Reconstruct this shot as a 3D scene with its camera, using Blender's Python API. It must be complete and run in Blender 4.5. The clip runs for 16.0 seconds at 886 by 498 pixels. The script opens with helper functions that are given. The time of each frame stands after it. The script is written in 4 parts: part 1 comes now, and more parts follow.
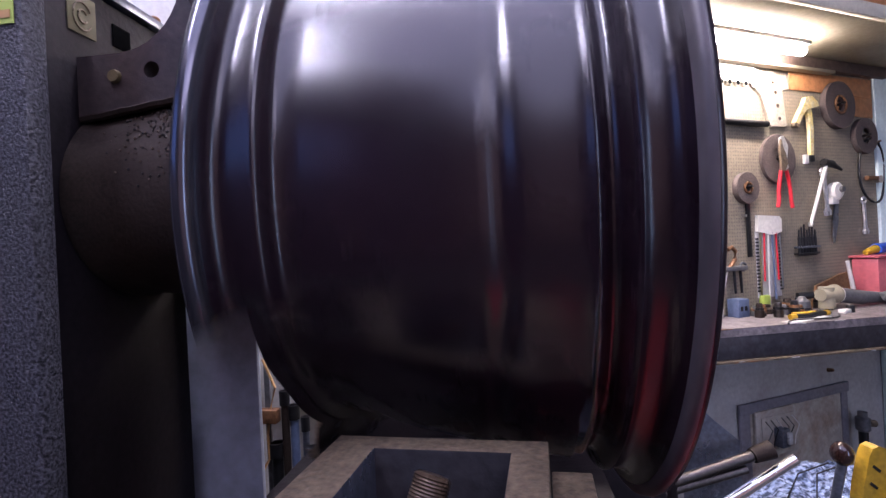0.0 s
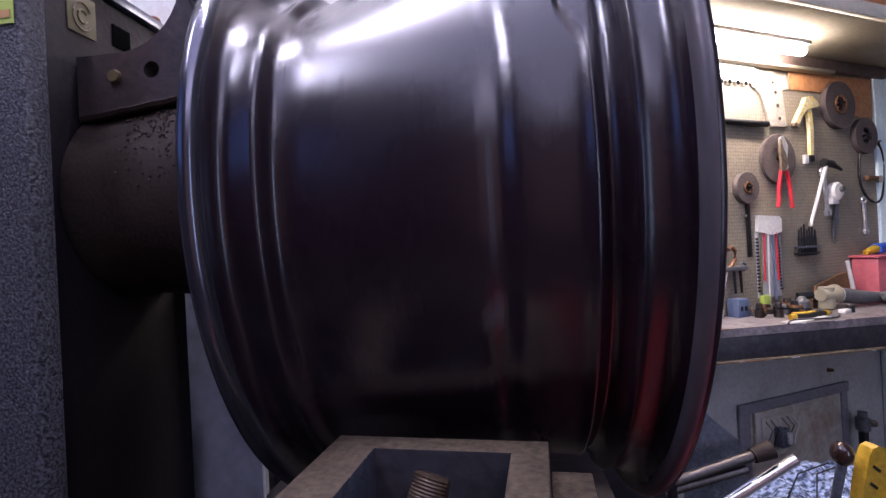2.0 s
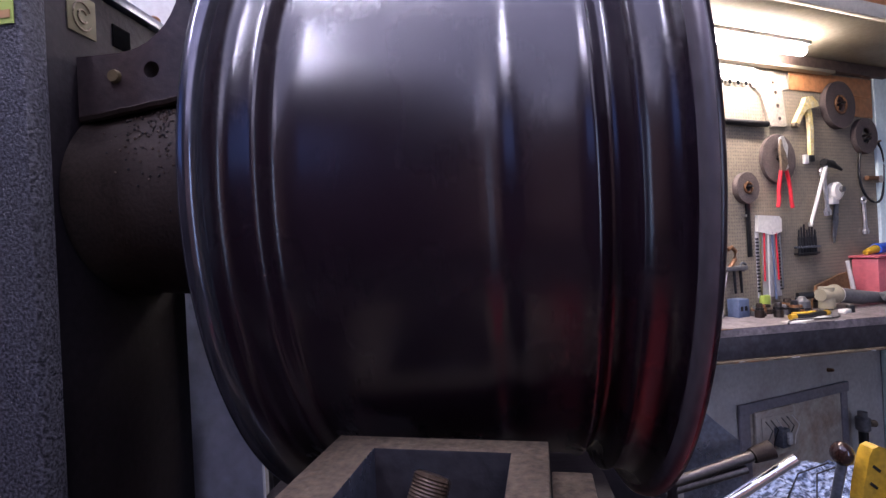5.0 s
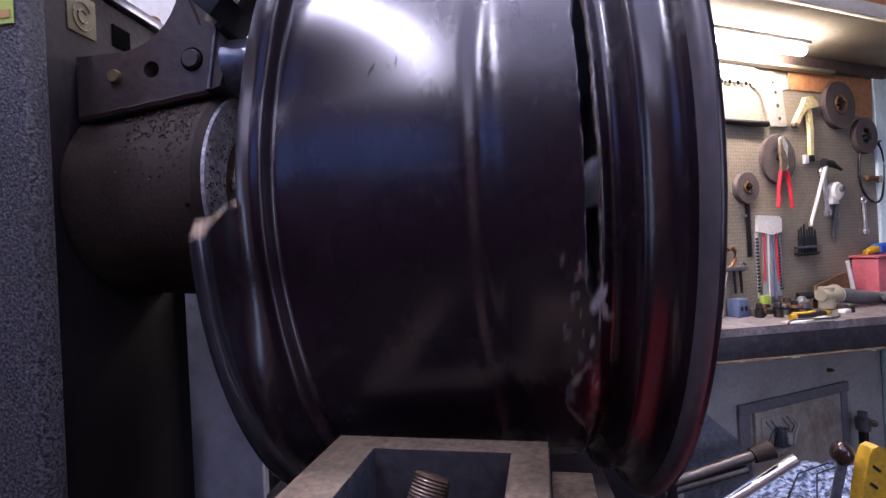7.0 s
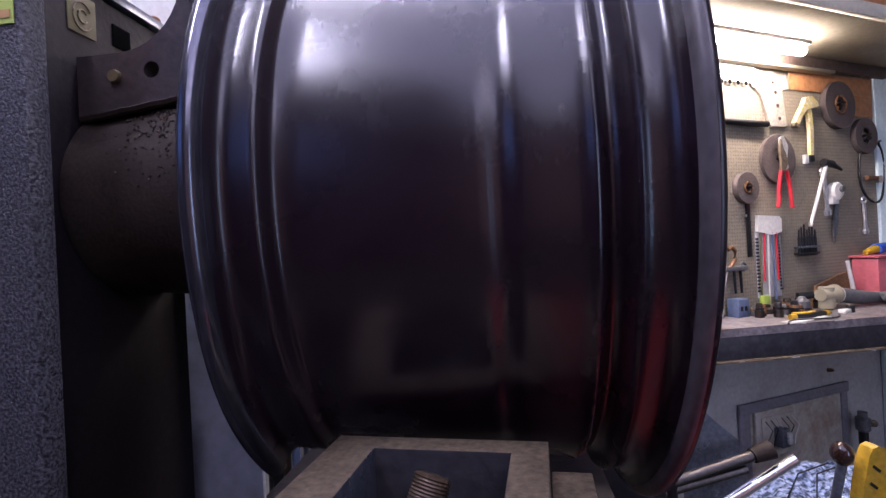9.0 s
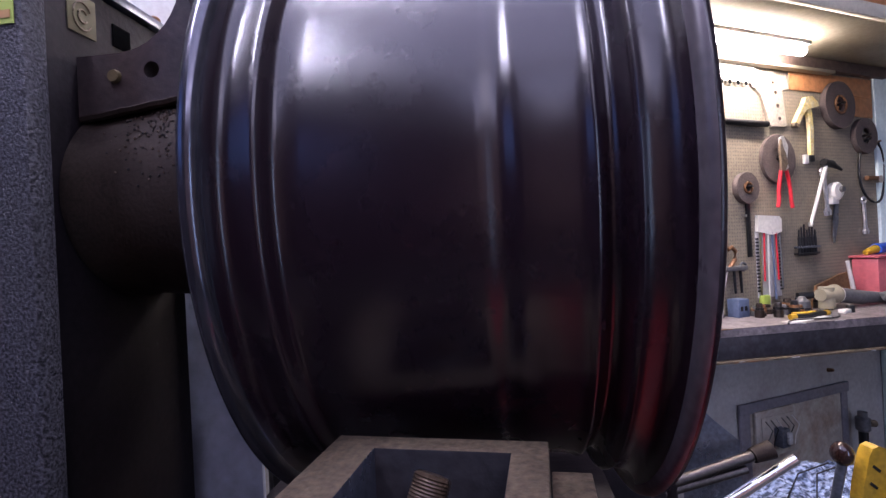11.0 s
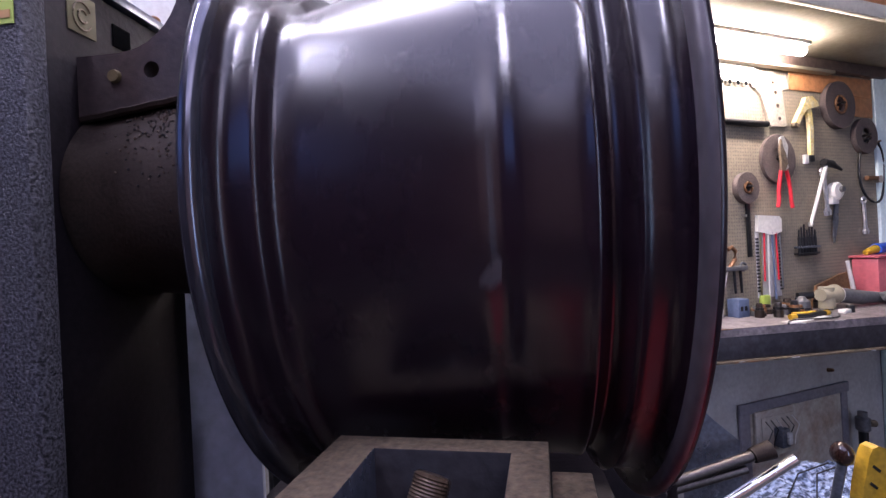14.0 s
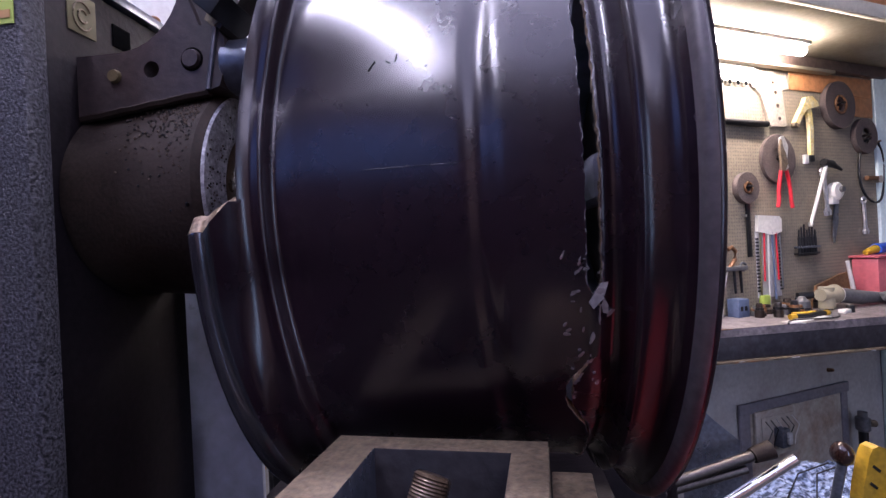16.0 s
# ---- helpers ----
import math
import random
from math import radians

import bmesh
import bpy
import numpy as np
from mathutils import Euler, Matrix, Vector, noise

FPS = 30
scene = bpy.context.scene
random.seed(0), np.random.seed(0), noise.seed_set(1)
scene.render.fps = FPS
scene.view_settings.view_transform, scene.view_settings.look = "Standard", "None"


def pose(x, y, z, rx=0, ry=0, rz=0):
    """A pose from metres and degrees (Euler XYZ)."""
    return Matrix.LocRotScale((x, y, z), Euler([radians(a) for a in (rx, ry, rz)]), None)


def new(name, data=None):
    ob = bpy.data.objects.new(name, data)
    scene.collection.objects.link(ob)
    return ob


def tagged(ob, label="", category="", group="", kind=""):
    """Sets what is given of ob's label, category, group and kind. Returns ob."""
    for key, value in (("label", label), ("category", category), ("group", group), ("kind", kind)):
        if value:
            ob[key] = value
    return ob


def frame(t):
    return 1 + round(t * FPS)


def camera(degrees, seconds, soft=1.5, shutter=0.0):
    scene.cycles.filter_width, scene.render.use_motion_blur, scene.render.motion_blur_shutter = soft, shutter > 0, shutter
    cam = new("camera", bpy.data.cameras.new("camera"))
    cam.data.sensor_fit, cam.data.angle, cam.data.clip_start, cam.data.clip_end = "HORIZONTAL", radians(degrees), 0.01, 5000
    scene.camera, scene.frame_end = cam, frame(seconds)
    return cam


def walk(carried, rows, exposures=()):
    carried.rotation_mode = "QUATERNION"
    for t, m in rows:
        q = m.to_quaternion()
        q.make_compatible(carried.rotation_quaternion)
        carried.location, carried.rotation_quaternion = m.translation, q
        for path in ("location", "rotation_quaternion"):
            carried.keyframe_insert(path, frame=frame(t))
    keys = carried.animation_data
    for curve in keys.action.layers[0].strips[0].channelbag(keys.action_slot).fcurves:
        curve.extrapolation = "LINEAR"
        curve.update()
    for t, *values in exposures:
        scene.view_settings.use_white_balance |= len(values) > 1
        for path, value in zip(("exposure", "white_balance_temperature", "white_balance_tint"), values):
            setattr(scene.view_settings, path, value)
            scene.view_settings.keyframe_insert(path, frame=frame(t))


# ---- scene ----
cam = camera(86, 16.0, soft=1.4, shutter=0.8)
EYE = Vector((0.0, -0.4573, 1.1097))
VIEW = Matrix(((0.9906, 0.0516, 0.1270), (0.1270, 0.0033, -0.9919), (-0.0516, 0.9987, -0.0033))).to_4x4()
VIEW = Matrix.Translation(EYE) @ VIEW.to_quaternion().to_matrix().to_4x4()
# the clip's camera breathes a little in its automatic exposure
STOPS = ((0.0, 0.20), (0.5, 0.02), (1.5, 0.06), (2.5, -0.18), (3.0, 0.16), (3.5, 0.07), (6.5, 0.02), (7.1, 0.02), (7.5, 0.26), (8.0, 0.07), (9.0, 0.02), (12.5, 0.07), (13.5, 0.13), (14.5, 0.02), (15.0, -0.06), (16.0, 0.07))
walk(cam, [(0.0, VIEW), (16.0, VIEW)], exposures=[(t, stops, 5350, 34) for t, stops in STOPS])

# the tool wall's own space: u along it, d out from it, z up
U_DIR = Vector((0.88295, 0.46947, 0))
N_DIR = Vector((0.46947, -0.88295, 0))
FOOT = Vector((1.0605, 1.4925, 0))
WALL = Matrix(((U_DIR.x, -N_DIR.x, 0, FOOT.x), (U_DIR.y, -N_DIR.y, 0, FOOT.y), (0, 0, 1, 0), (0, 0, 0, 1)))


def on_wall(u, d, z, rx=0, ry=0, rz=0):
    return WALL @ pose(u, -d, z, rx, ry, rz)


# ---------------------------------------------------------------- light
world = bpy.data.worlds.new("world")
scene.world = world
world.use_nodes = True
wn_ = world.node_tree.nodes
sky = wn_.new("ShaderNodeTexSky")
sky.sky_type, sky.sun_disc, sky.sun_elevation, sky.sun_rotation = "NISHITA", False, radians(35), radians(140)
wn_["Background"].inputs["Strength"].default_value = 0.12
world.node_tree.links.new(sky.outputs[0], wn_["Background"].inputs["Color"])


def area(name, m, sx, sy, watts, colour):
    lamp = bpy.data.lights.new(name, "AREA")
    lamp.shape, lamp.size, lamp.size_y, lamp.energy, lamp.color = "RECTANGLE", sx, sy, watts, colour
    ob = new(name, lamp)
    ob.matrix_basis = m
    return ob


# ---------------------------------------------------------------- materials
def mat(name, colour, rough=0.5, metal=0.0, vary=0.25, grain=40.0, bump=0.1, blotch=5.0, coat=0.0, second=None, mix_at=0.6, rough_vary=0.15, depth=0.002, crisp=0.2):
    """A surface with variation at two scales: blotches of wear and fine grain."""
    m = bpy.data.materials.new(name)
    m.use_nodes = True
    nt = m.node_tree
    n, l = nt.nodes, nt.links
    b = n["Principled BSDF"]
    b.inputs["Metallic"].default_value = metal
    b.inputs["Coat Weight"].default_value = coat
    co = n.new("ShaderNodeTexCoord")
    big = n.new("ShaderNodeTexNoise")
    big.inputs["Scale"].default_value, big.inputs["Detail"].default_value, big.inputs["Roughness"].default_value = blotch, 6, 0.65
    fine = n.new("ShaderNodeTexNoise")
    fine.inputs["Scale"].default_value, fine.inputs["Detail"].default_value = grain, 5
    for t in (big, fine):
        l.new(co.outputs["Object"], t.inputs["Vector"])
    ramp = n.new("ShaderNodeValToRGB")
    second = second or tuple(c * (1 - vary) for c in colour)
    ramp.color_ramp.elements[0].position, ramp.color_ramp.elements[1].position = mix_at - 0.22, mix_at + 0.12
    ramp.color_ramp.elements[0].color = (*colour, 1)
    ramp.color_ramp.elements[1].color = (*second, 1)
    l.new(big.outputs["Fac"], ramp.inputs["Fac"])
    mul = n.new("ShaderNodeMix")
    mul.data_type, mul.blend_type = "RGBA", "MULTIPLY"
    mul.inputs["Factor"].default_value = 1.0
    gr = n.new("ShaderNodeMapRange")
    gr.inputs["From Min"].default_value, gr.inputs["From Max"].default_value = 0.5 - crisp, 0.5 + crisp
    gr.inputs["To Min"].default_value, gr.inputs["To Max"].default_value = 1 - vary, 1 + vary * 0.5
    l.new(fine.outputs["Fac"], gr.inputs["Value"])
    l.new(ramp.outputs["Color"], mul.inputs[6])
    l.new(gr.outputs["Result"], mul.inputs[7])
    l.new(mul.outputs[2], b.inputs["Base Color"])
    rr = n.new("ShaderNodeMapRange")
    rr.inputs["From Min"].default_value, rr.inputs["From Max"].default_value = 0.3, 0.7
    rr.inputs["To Min"].default_value, rr.inputs["To Max"].default_value = max(0.02, rough - rough_vary), min(1, rough + rough_vary)
    l.new(big.outputs["Fac"], rr.inputs["Value"])
    l.new(rr.outputs["Result"], b.inputs["Roughness"])
    bp = n.new("ShaderNodeBump")
    bp.inputs["Strength"].default_value, bp.inputs["Distance"].default_value = bump, depth
    l.new(fine.outputs["Fac"], bp.inputs["Height"])
    l.new(bp.outputs["Normal"], b.inputs["Normal"])
    return m


def glow(name, colour, strength):
    m = bpy.data.materials.new(name)
    m.use_nodes = True
    b = m.node_tree.nodes["Principled BSDF"]
    b.inputs["Base Color"].default_value = (*colour, 1)
    b.inputs["Emission Color"].default_value = (*colour, 1)
    b.inputs["Emission Strength"].default_value = strength
    return m


def wheel_paint():
    """Black lacquer: fine turning grain round the axle, faint streaks of wear."""
    m = mat("black_lacquer", (0.0135, 0.0062, 0.0105), 0.265, 0.0, 0.25, 260, 0.0, 9, second=(0.009, 0.0042, 0.0078), rough_vary=0.05)
    m.node_tree.nodes["Principled BSDF"].inputs["Specular IOR Level"].default_value = 0.74
    nt = m.node_tree
    n, l = nt.nodes, nt.links
    co = n.new("ShaderNodeTexCoord")
    st = n.new("ShaderNodeMapping")
    st.inputs["Scale"].default_value = (900, 12, 12)
    tx = n.new("ShaderNodeTexNoise")
    tx.inputs["Scale"].default_value, tx.inputs["Detail"].default_value = 1.0, 3
    l.new(co.outputs["Object"], st.inputs["Vector"])
    l.new(st.outputs["Vector"], tx.inputs["Vector"])
    wide = n.new("ShaderNodeTexNoise")
    wide.inputs["Scale"].default_value, wide.inputs["Detail"].default_value = 7.0, 1
    l.new(co.outputs["Object"], wide.inputs["Vector"])
    b1 = n.new("ShaderNodeBump")
    b1.inputs["Strength"].default_value, b1.inputs["Distance"].default_value = 0.35, 0.00004
    l.new(tx.outputs["Fac"], b1.inputs["Height"])
    b2 = n.new("ShaderNodeBump")
    b2.inputs["Strength"].default_value, b2.inputs["Distance"].default_value = 0.3, 0.0005
    l.new(wide.outputs["Fac"], b2.inputs["Height"])
    l.new(b1.outputs["Normal"], b2.inputs["Normal"])
    l.new(b2.outputs["Normal"], n["Principled BSDF"].inputs["Normal"])
    return m


def pegboard_mat():
    """Brown hardboard with rows of dark round holes."""
    m = mat("pegboard", (0.32, 0.27, 0.185), 0.6, 0, 0.25, 120, 0.1, 3.5, second=(0.21, 0.18, 0.135))
    nt = m.node_tree
    n, l = nt.nodes, nt.links
    co = n.new("ShaderNodeTexCoord")
    sc = n.new("ShaderNodeVectorMath")
    sc.operation = "SCALE"
    sc.inputs["Scale"].default_value = 1 / 0.0125
    l.new(co.outputs["Object"], sc.inputs[0])
    fr = n.new("ShaderNodeVectorMath")
    fr.operation = "FRACTION"
    l.new(sc.outputs[0], fr.inputs[0])
    sub = n.new("ShaderNodeVectorMath")
    sub.operation = "SUBTRACT"
    sub.inputs[1].default_value = (0.5, 0.5, 0.5)
    l.new(fr.outputs[0], sub.inputs[0])
    flat = n.new("ShaderNodeVectorMath")
    flat.operation = "MULTIPLY"
    flat.inputs[1].default_value = (1, 0, 1)
    l.new(sub.outputs[0], flat.inputs[0])
    ln = n.new("ShaderNodeVectorMath")
    ln.operation = "LENGTH"
    l.new(flat.outputs[0], ln.inputs[0])
    mr = n.new("ShaderNodeMapRange")
    mr.inputs["From Min"].default_value, mr.inputs["From Max"].default_value = 0.13, 0.26
    l.new(ln.outputs["Value"], mr.inputs["Value"])
    b = n["Principled BSDF"]
    old = b.inputs["Base Color"].links[0].from_socket
    mix = n.new("ShaderNodeMix")
    mix.data_type = "RGBA"
    mix.inputs[6].default_value = (0.13, 0.11, 0.085, 1)
    l.new(mr.outputs[0], mix.inputs["Factor"])
    l.new(old, mix.inputs[7])
    l.new(mix.outputs[2], b.inputs["Base Color"])
    return m


M_WHEEL = wheel_paint()
M_BARE = mat("torn_bare_alloy", (0.46, 0.35, 0.23), 0.35, 0.3, 0.5, 300, 0.8, 90, second=(0.22, 0.15, 0.1), depth=0.001)
M_FLAKE = mat("bright_torn_edge", (0.25, 0.235, 0.24), 0.3, 0.4, 0.3, 300, 0.3, 60)
M_SMUDGE = mat("pale_smudge", (0.07, 0.062, 0.065), 0.5, 0.0, 0.3, 200, 0.1, 40)
M_LIP = mat("worn_black_lip", (0.14, 0.14, 0.165), 0.2, 0.85, 0.25, 160, 0.05, 24, second=(0.09, 0.09, 0.105), rough_vary=0.06)
M_RIMLIP = mat("dull_grey_worn_flange", (0.12, 0.104, 0.112), 0.4, 0.2, 0.3, 160, 0.08, 24, second=(0.08, 0.07, 0.076))
M_SPOKE = mat("silver_blue_spoke", (0.5, 0.55, 0.7), 0.4, 0.3, 0.3, 80, 0.1, 12)
M_INSIDE = mat("dark_inner_alloy", (0.06, 0.06, 0.065), 0.4, 0.6, 0.3, 80, 0.1, 8)
M_HAMMER = mat("grey_hammered_paint", (0.058, 0.056, 0.064), 0.42, 0.0, 0.8, 430, 0.7, 14, second=(0.05, 0.048, 0.052), depth=0.002, crisp=0.13)
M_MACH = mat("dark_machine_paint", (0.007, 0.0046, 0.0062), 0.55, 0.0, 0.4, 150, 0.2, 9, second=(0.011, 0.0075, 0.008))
M_ARM = mat("brown_oiled_steel", (0.046, 0.03, 0.027), 0.5, 0.0, 0.4, 120, 0.25, 18, second=(0.024, 0.017, 0.017))
M_CAST = mat("grimy_cast_iron", (0.03, 0.02, 0.0145), 0.65, 0.0, 0.35, 300, 0.35, 22, second=(0.026, 0.018, 0.014), depth=0.0012)
M_BUSH = mat("oily_tan_bronze", (0.1, 0.068, 0.042), 0.4, 0.3, 0.3, 120, 0.15, 16, second=(0.06, 0.04, 0.026))
M_FACE = mat("speckled_steel_face", (0.5, 0.5, 0.54), 0.5, 0.3, 0.6, 260, 0.6, 30, second=(0.12, 0.11, 0.11), depth=0.002)
M_STEEL = mat("ground_steel", (0.2, 0.15, 0.095), 0.55, 0.2, 0.45, 240, 0.4, 45, second=(0.11, 0.08, 0.052))
M_BRASS = mat("tarnished_brass", (0.2, 0.15, 0.07), 0.5, 0.5, 0.3, 160, 0.2, 20)
M_VOID = mat("black_opening", (0.004, 0.004, 0.004), 0.9, 0, 0.1, 90, 0.0, 10)
M_RUST = mat("tan_rust", (0.085, 0.055, 0.036), 0.8, 0, 0.3, 160, 0.2, 20)
# shade inside the tool post slot, put into its wall colour
M_SLOTSHADE = mat("slot_wall_shade", (0.035, 0.032, 0.036), 0.5, 0.2, 0.5, 160, 0.3, 20)
M_STEEL2 = mat("blued_steel", (0.2, 0.22, 0.27), 0.35, 0.8, 0.3, 120, 0.1, 12)
M_BLACK = mat("black_oxide", (0.013, 0.013, 0.014), 0.45, 0.3, 0.3, 90, 0.1, 10)
M_PANEL = mat("blue_grey_panel", (0.5, 0.55, 0.66), 0.4, 0.1, 0.2, 50, 0.05, 9, second=(0.38, 0.42, 0.52))
M_WALLP = mat("pale_painted_wall", (0.45, 0.45, 0.43), 0.7, 0, 0.15, 60, 0.15, 4, second=(0.33, 0.3, 0.27))
M_CREAM = mat("cream_plaster", (0.62, 0.58, 0.46), 0.8, 0, 0.1, 70, 0.2, 2)
M_CEIL = mat("white_ceiling", (0.7, 0.69, 0.67), 0.8, 0, 0.08, 40, 0.1, 1.5)
M_FLOOR = mat("oil_stained_concrete", (0.09, 0.085, 0.08), 0.75, 0, 0.3, 90, 0.3, 3, second=(0.04, 0.038, 0.036))
# unseen wall's tone, chosen to keep reflections in the wheel dark and purplish
M_DARKREFLECT = mat("unseen_dark_plum_wall", (0.045, 0.028, 0.038), 0.85, 0, 0.2, 60, 0.2, 2)
# unseen wall's warm tone, picked for the brown glow reflected in the barrel
M_WARMREFLECT = mat("unseen_warm_pink_wall", (0.6, 0.4, 0.34), 0.85, 0, 0.2, 60, 0.2, 2)
M_REDPAINT = mat("oily_red_machine_paint", (0.28, 0.008, 0.01), 0.5, 0, 0.3, 70, 0.1, 6, second=(0.18, 0.006, 0.007))
M_TANPATCH = mat("peeled_tan_paint", (0.2, 0.155, 0.085), 0.7, 0, 0.4, 200, 0.3, 40, second=(0.09, 0.06, 0.04))
M_BRONZE = mat("oily_dark_steel", (0.1, 0.088, 0.08), 0.4, 0.9, 0.3, 120, 0.2, 14)
M_WOOD = mat("orange_plywood", (0.55, 0.25, 0.09), 0.55, 0, 0.25, 60, 0.15, 7, second=(0.42, 0.18, 0.06))
M_SHELF = mat("grey_painted_board", (0.31, 0.28, 0.19), 0.6, 0, 0.15, 70, 0.1, 4)
M_DARKWOOD = mat("dark_wood_batten", (0.12, 0.08, 0.06), 0.6, 0, 0.3, 60, 0.2, 8)
M_BENCH = mat("worn_grey_benchtop", (0.27, 0.235, 0.23), 0.5, 0.1, 0.45, 70, 0.25, 7, second=(0.1, 0.085, 0.085))
M_APRON = mat("dark_steel_apron", (0.036, 0.035, 0.044), 0.5, 0.2, 0.5, 60, 0.3, 14, second=(0.014, 0.012, 0.015))
M_PEG = pegboard_mat()
M_WHITE = mat("white_steel_plate", (0.85, 0.82, 0.74), 0.45, 0.1, 0.12, 90, 0.1, 10)
M_SAWPLATE = mat("cream_lit_steel", (0.5, 0.45, 0.36), 0.45, 0.1, 0.25, 90, 0.1, 14, second=(0.36, 0.31, 0.24))
M_RED = mat("red_grip", (0.62, 0.02, 0.03), 0.4, 0, 0.15, 90, 0.1, 10)
M_REDBOX = mat("faded_red_plastic", (0.5, 0.12, 0.14), 0.5, 0, 0.15, 70, 0.1, 6, second=(0.42, 0.08, 0.1))
M_CHROME = mat("chrome", (0.8, 0.8, 0.82), 0.14, 1.0, 0.1, 100, 0.02, 10, rough_vary=0.05)
M_YELLOW = mat("yellow_paint", (0.5, 0.3, 0.008), 0.4, 0, 0.3, 80, 0.1, 14, second=(0.36, 0.22, 0.012))
M_DISC = mat("worn_abrasive_disc", (0.105, 0.078, 0.07), 0.75, 0, 0.4, 220, 0.5, 12, second=(0.08, 0.065, 0.06))
M_BLUE = mat("blue_plastic", (0.03, 0.1, 0.55), 0.4, 0, 0.15, 80, 0.05, 8)
M_BLUEGREY = mat("slate_blue_block", (0.12, 0.16, 0.26), 0.5, 0.1, 0.2, 80, 0.1, 8)
M_GREEN = mat("lime_green_plastic", (0.4, 0.52, 0.08), 0.4, 0, 0.15, 80, 0.05, 8)
M_BROWN = mat("rusty_brown_iron", (0.25, 0.12, 0.05), 0.6, 0.3, 0.4, 110, 0.3, 10)
M_GREY = mat("grey_tool_body", (0.13, 0.13, 0.135), 0.5, 0.2, 0.25, 90, 0.1, 8)
M_COPPER = mat("orange_wire", (0.7, 0.4, 0.15), 0.4, 0.2, 0.2, 60, 0.05, 8)
M_WRAP = mat("clear_blueish_wrap", (0.36, 0.43, 0.6), 0.16, 0, 0.75, 70, 1.0, 30, second=(0.14, 0.2, 0.36), depth=0.02, crisp=0.1)
M_BAG = mat("crumpled_clear_film", (0.62, 0.66, 0.72), 0.2, 0, 0.5, 60, 0.6, 30, second=(0.35, 0.38, 0.45), depth=0.004)
M_TUBE = glow("fluorescent_tube_glow", (1.0, 0.86, 0.6), 175.0)
M_LAMP = glow("bright_tube_glow", (1.0, 0.96, 0.93), 190.0)
M_LAMP_DIM = glow("dim_globe_lamp_glow", (1.0, 0.93, 0.88), 25.0)
M_BATTEN = glow("ceiling_tube_glow", (1.0, 0.94, 0.86), 285.0)
M_LABEL = mat("olive_yellow_label", (0.115, 0.1, 0.042), 0.55, 0, 0.2, 90, 0.05, 10)
M_LIME = mat("lime_sticker", (0.5, 0.62, 0.12), 0.5, 0, 0.1, 90, 0.05, 10)
M_FRAMEGREY = mat("grey_frame_paint", (0.2, 0.19, 0.21), 0.55, 0, 0.2, 70, 0.1, 7)
M_INFILL = mat("stained_cream_board", (0.42, 0.39, 0.33), 0.75, 0, 0.2, 60, 0.1, 7, second=(0.2, 0.11, 0.055), mix_at=0.66)
M_DOOR = mat("pale_cyan_door_paint", (0.74, 0.88, 0.87), 0.55, 0, 0.1, 60, 0.05, 4)
M_OLDYELLOW = mat("worn_yellow_paint", (0.72, 0.55, 0.16), 0.5, 0, 0.3, 120, 0.2, 40, second=(0.75, 0.7, 0.5))
M_BRIGHT = mat("bright_worn_steel", (0.72, 0.71, 0.7), 0.4, 0.4, 0.3, 160, 0.1, 40, second=(0.4, 0.39, 0.39))
M_PAPER = mat("paper", (0.6, 0.58, 0.55), 0.8, 0, 0.1, 90, 0.1, 10)


M_VOID.node_tree.nodes["Principled BSDF"].inputs["Specular IOR Level"].default_value = 0.0
for dull in (M_MACH, M_CAST, M_HAMMER):
    dull.node_tree.nodes["Principled BSDF"].inputs["Specular IOR Level"].default_value = 0.2


# ---------------------------------------------------------------- mesh helpers
def part(name, bm, material, parent=None, label="", smooth=35):
    me = bpy.data.meshes.new(name)
    bmesh.ops.recalc_face_normals(bm, faces=bm.faces)
    bm.to_mesh(me)
    bm.free()
    for mt in material if isinstance(material, (list, tuple)) else (material,):
        me.materials.append(mt)
    if smooth:
        for p in me.polygons:
            p.use_smooth = True
        me.set_sharp_from_angle(angle=radians(smooth))
    ob = new(name, me)
    if parent:
        ob.parent = parent
    if label:
        tagged(ob, label)
    return ob


def thing(name, m, label, category, group="", kind=""):
    ob = new(name)
    ob.empty_display_size = 0.05
    ob.matrix_basis = m
    return tagged(ob, label, category, group, kind)


def solid(name, bm, material, m, label, category="", group="", kind="", smooth=35):
    """A thing of one single piece."""
    ob = part(name, bm, material, None, "", smooth)
    ob.matrix_basis = m
    return tagged(ob, label, category, group, kind)


def box(bm, x0, x1, y0, y1, z0, z1, bevel=0.0, m=None, seg=2):
    r = bmesh.ops.create_cube(bm, size=1)
    vs = r["verts"]
    bmesh.ops.scale(bm, vec=(x1 - x0, y1 - y0, z1 - z0), verts=vs)
    bmesh.ops.translate(bm, vec=((x0 + x1) / 2, (y0 + y1) / 2, (z0 + z1) / 2), verts=vs)
    if bevel:
        es = list({e for v in vs for e in v.link_edges})
        r = bmesh.ops.bevel(bm, geom=es, offset=bevel, segments=seg, affect="EDGES", profile=0.5)
        vs = list({v for v in r["verts"]} | {v for v in vs if v.is_valid})
    if m:
        bmesh.ops.transform(bm, matrix=m, verts=[v for v in vs if v.is_valid])
    return bm


def new_box(*a, **k):
    return box(bmesh.new(), *a, **k)


AXES = {"x": Matrix.Rotation(radians(90), 4, "Y"), "y": Matrix.Rotation(radians(-90), 4, "X"), "z": Matrix.Identity(4)}


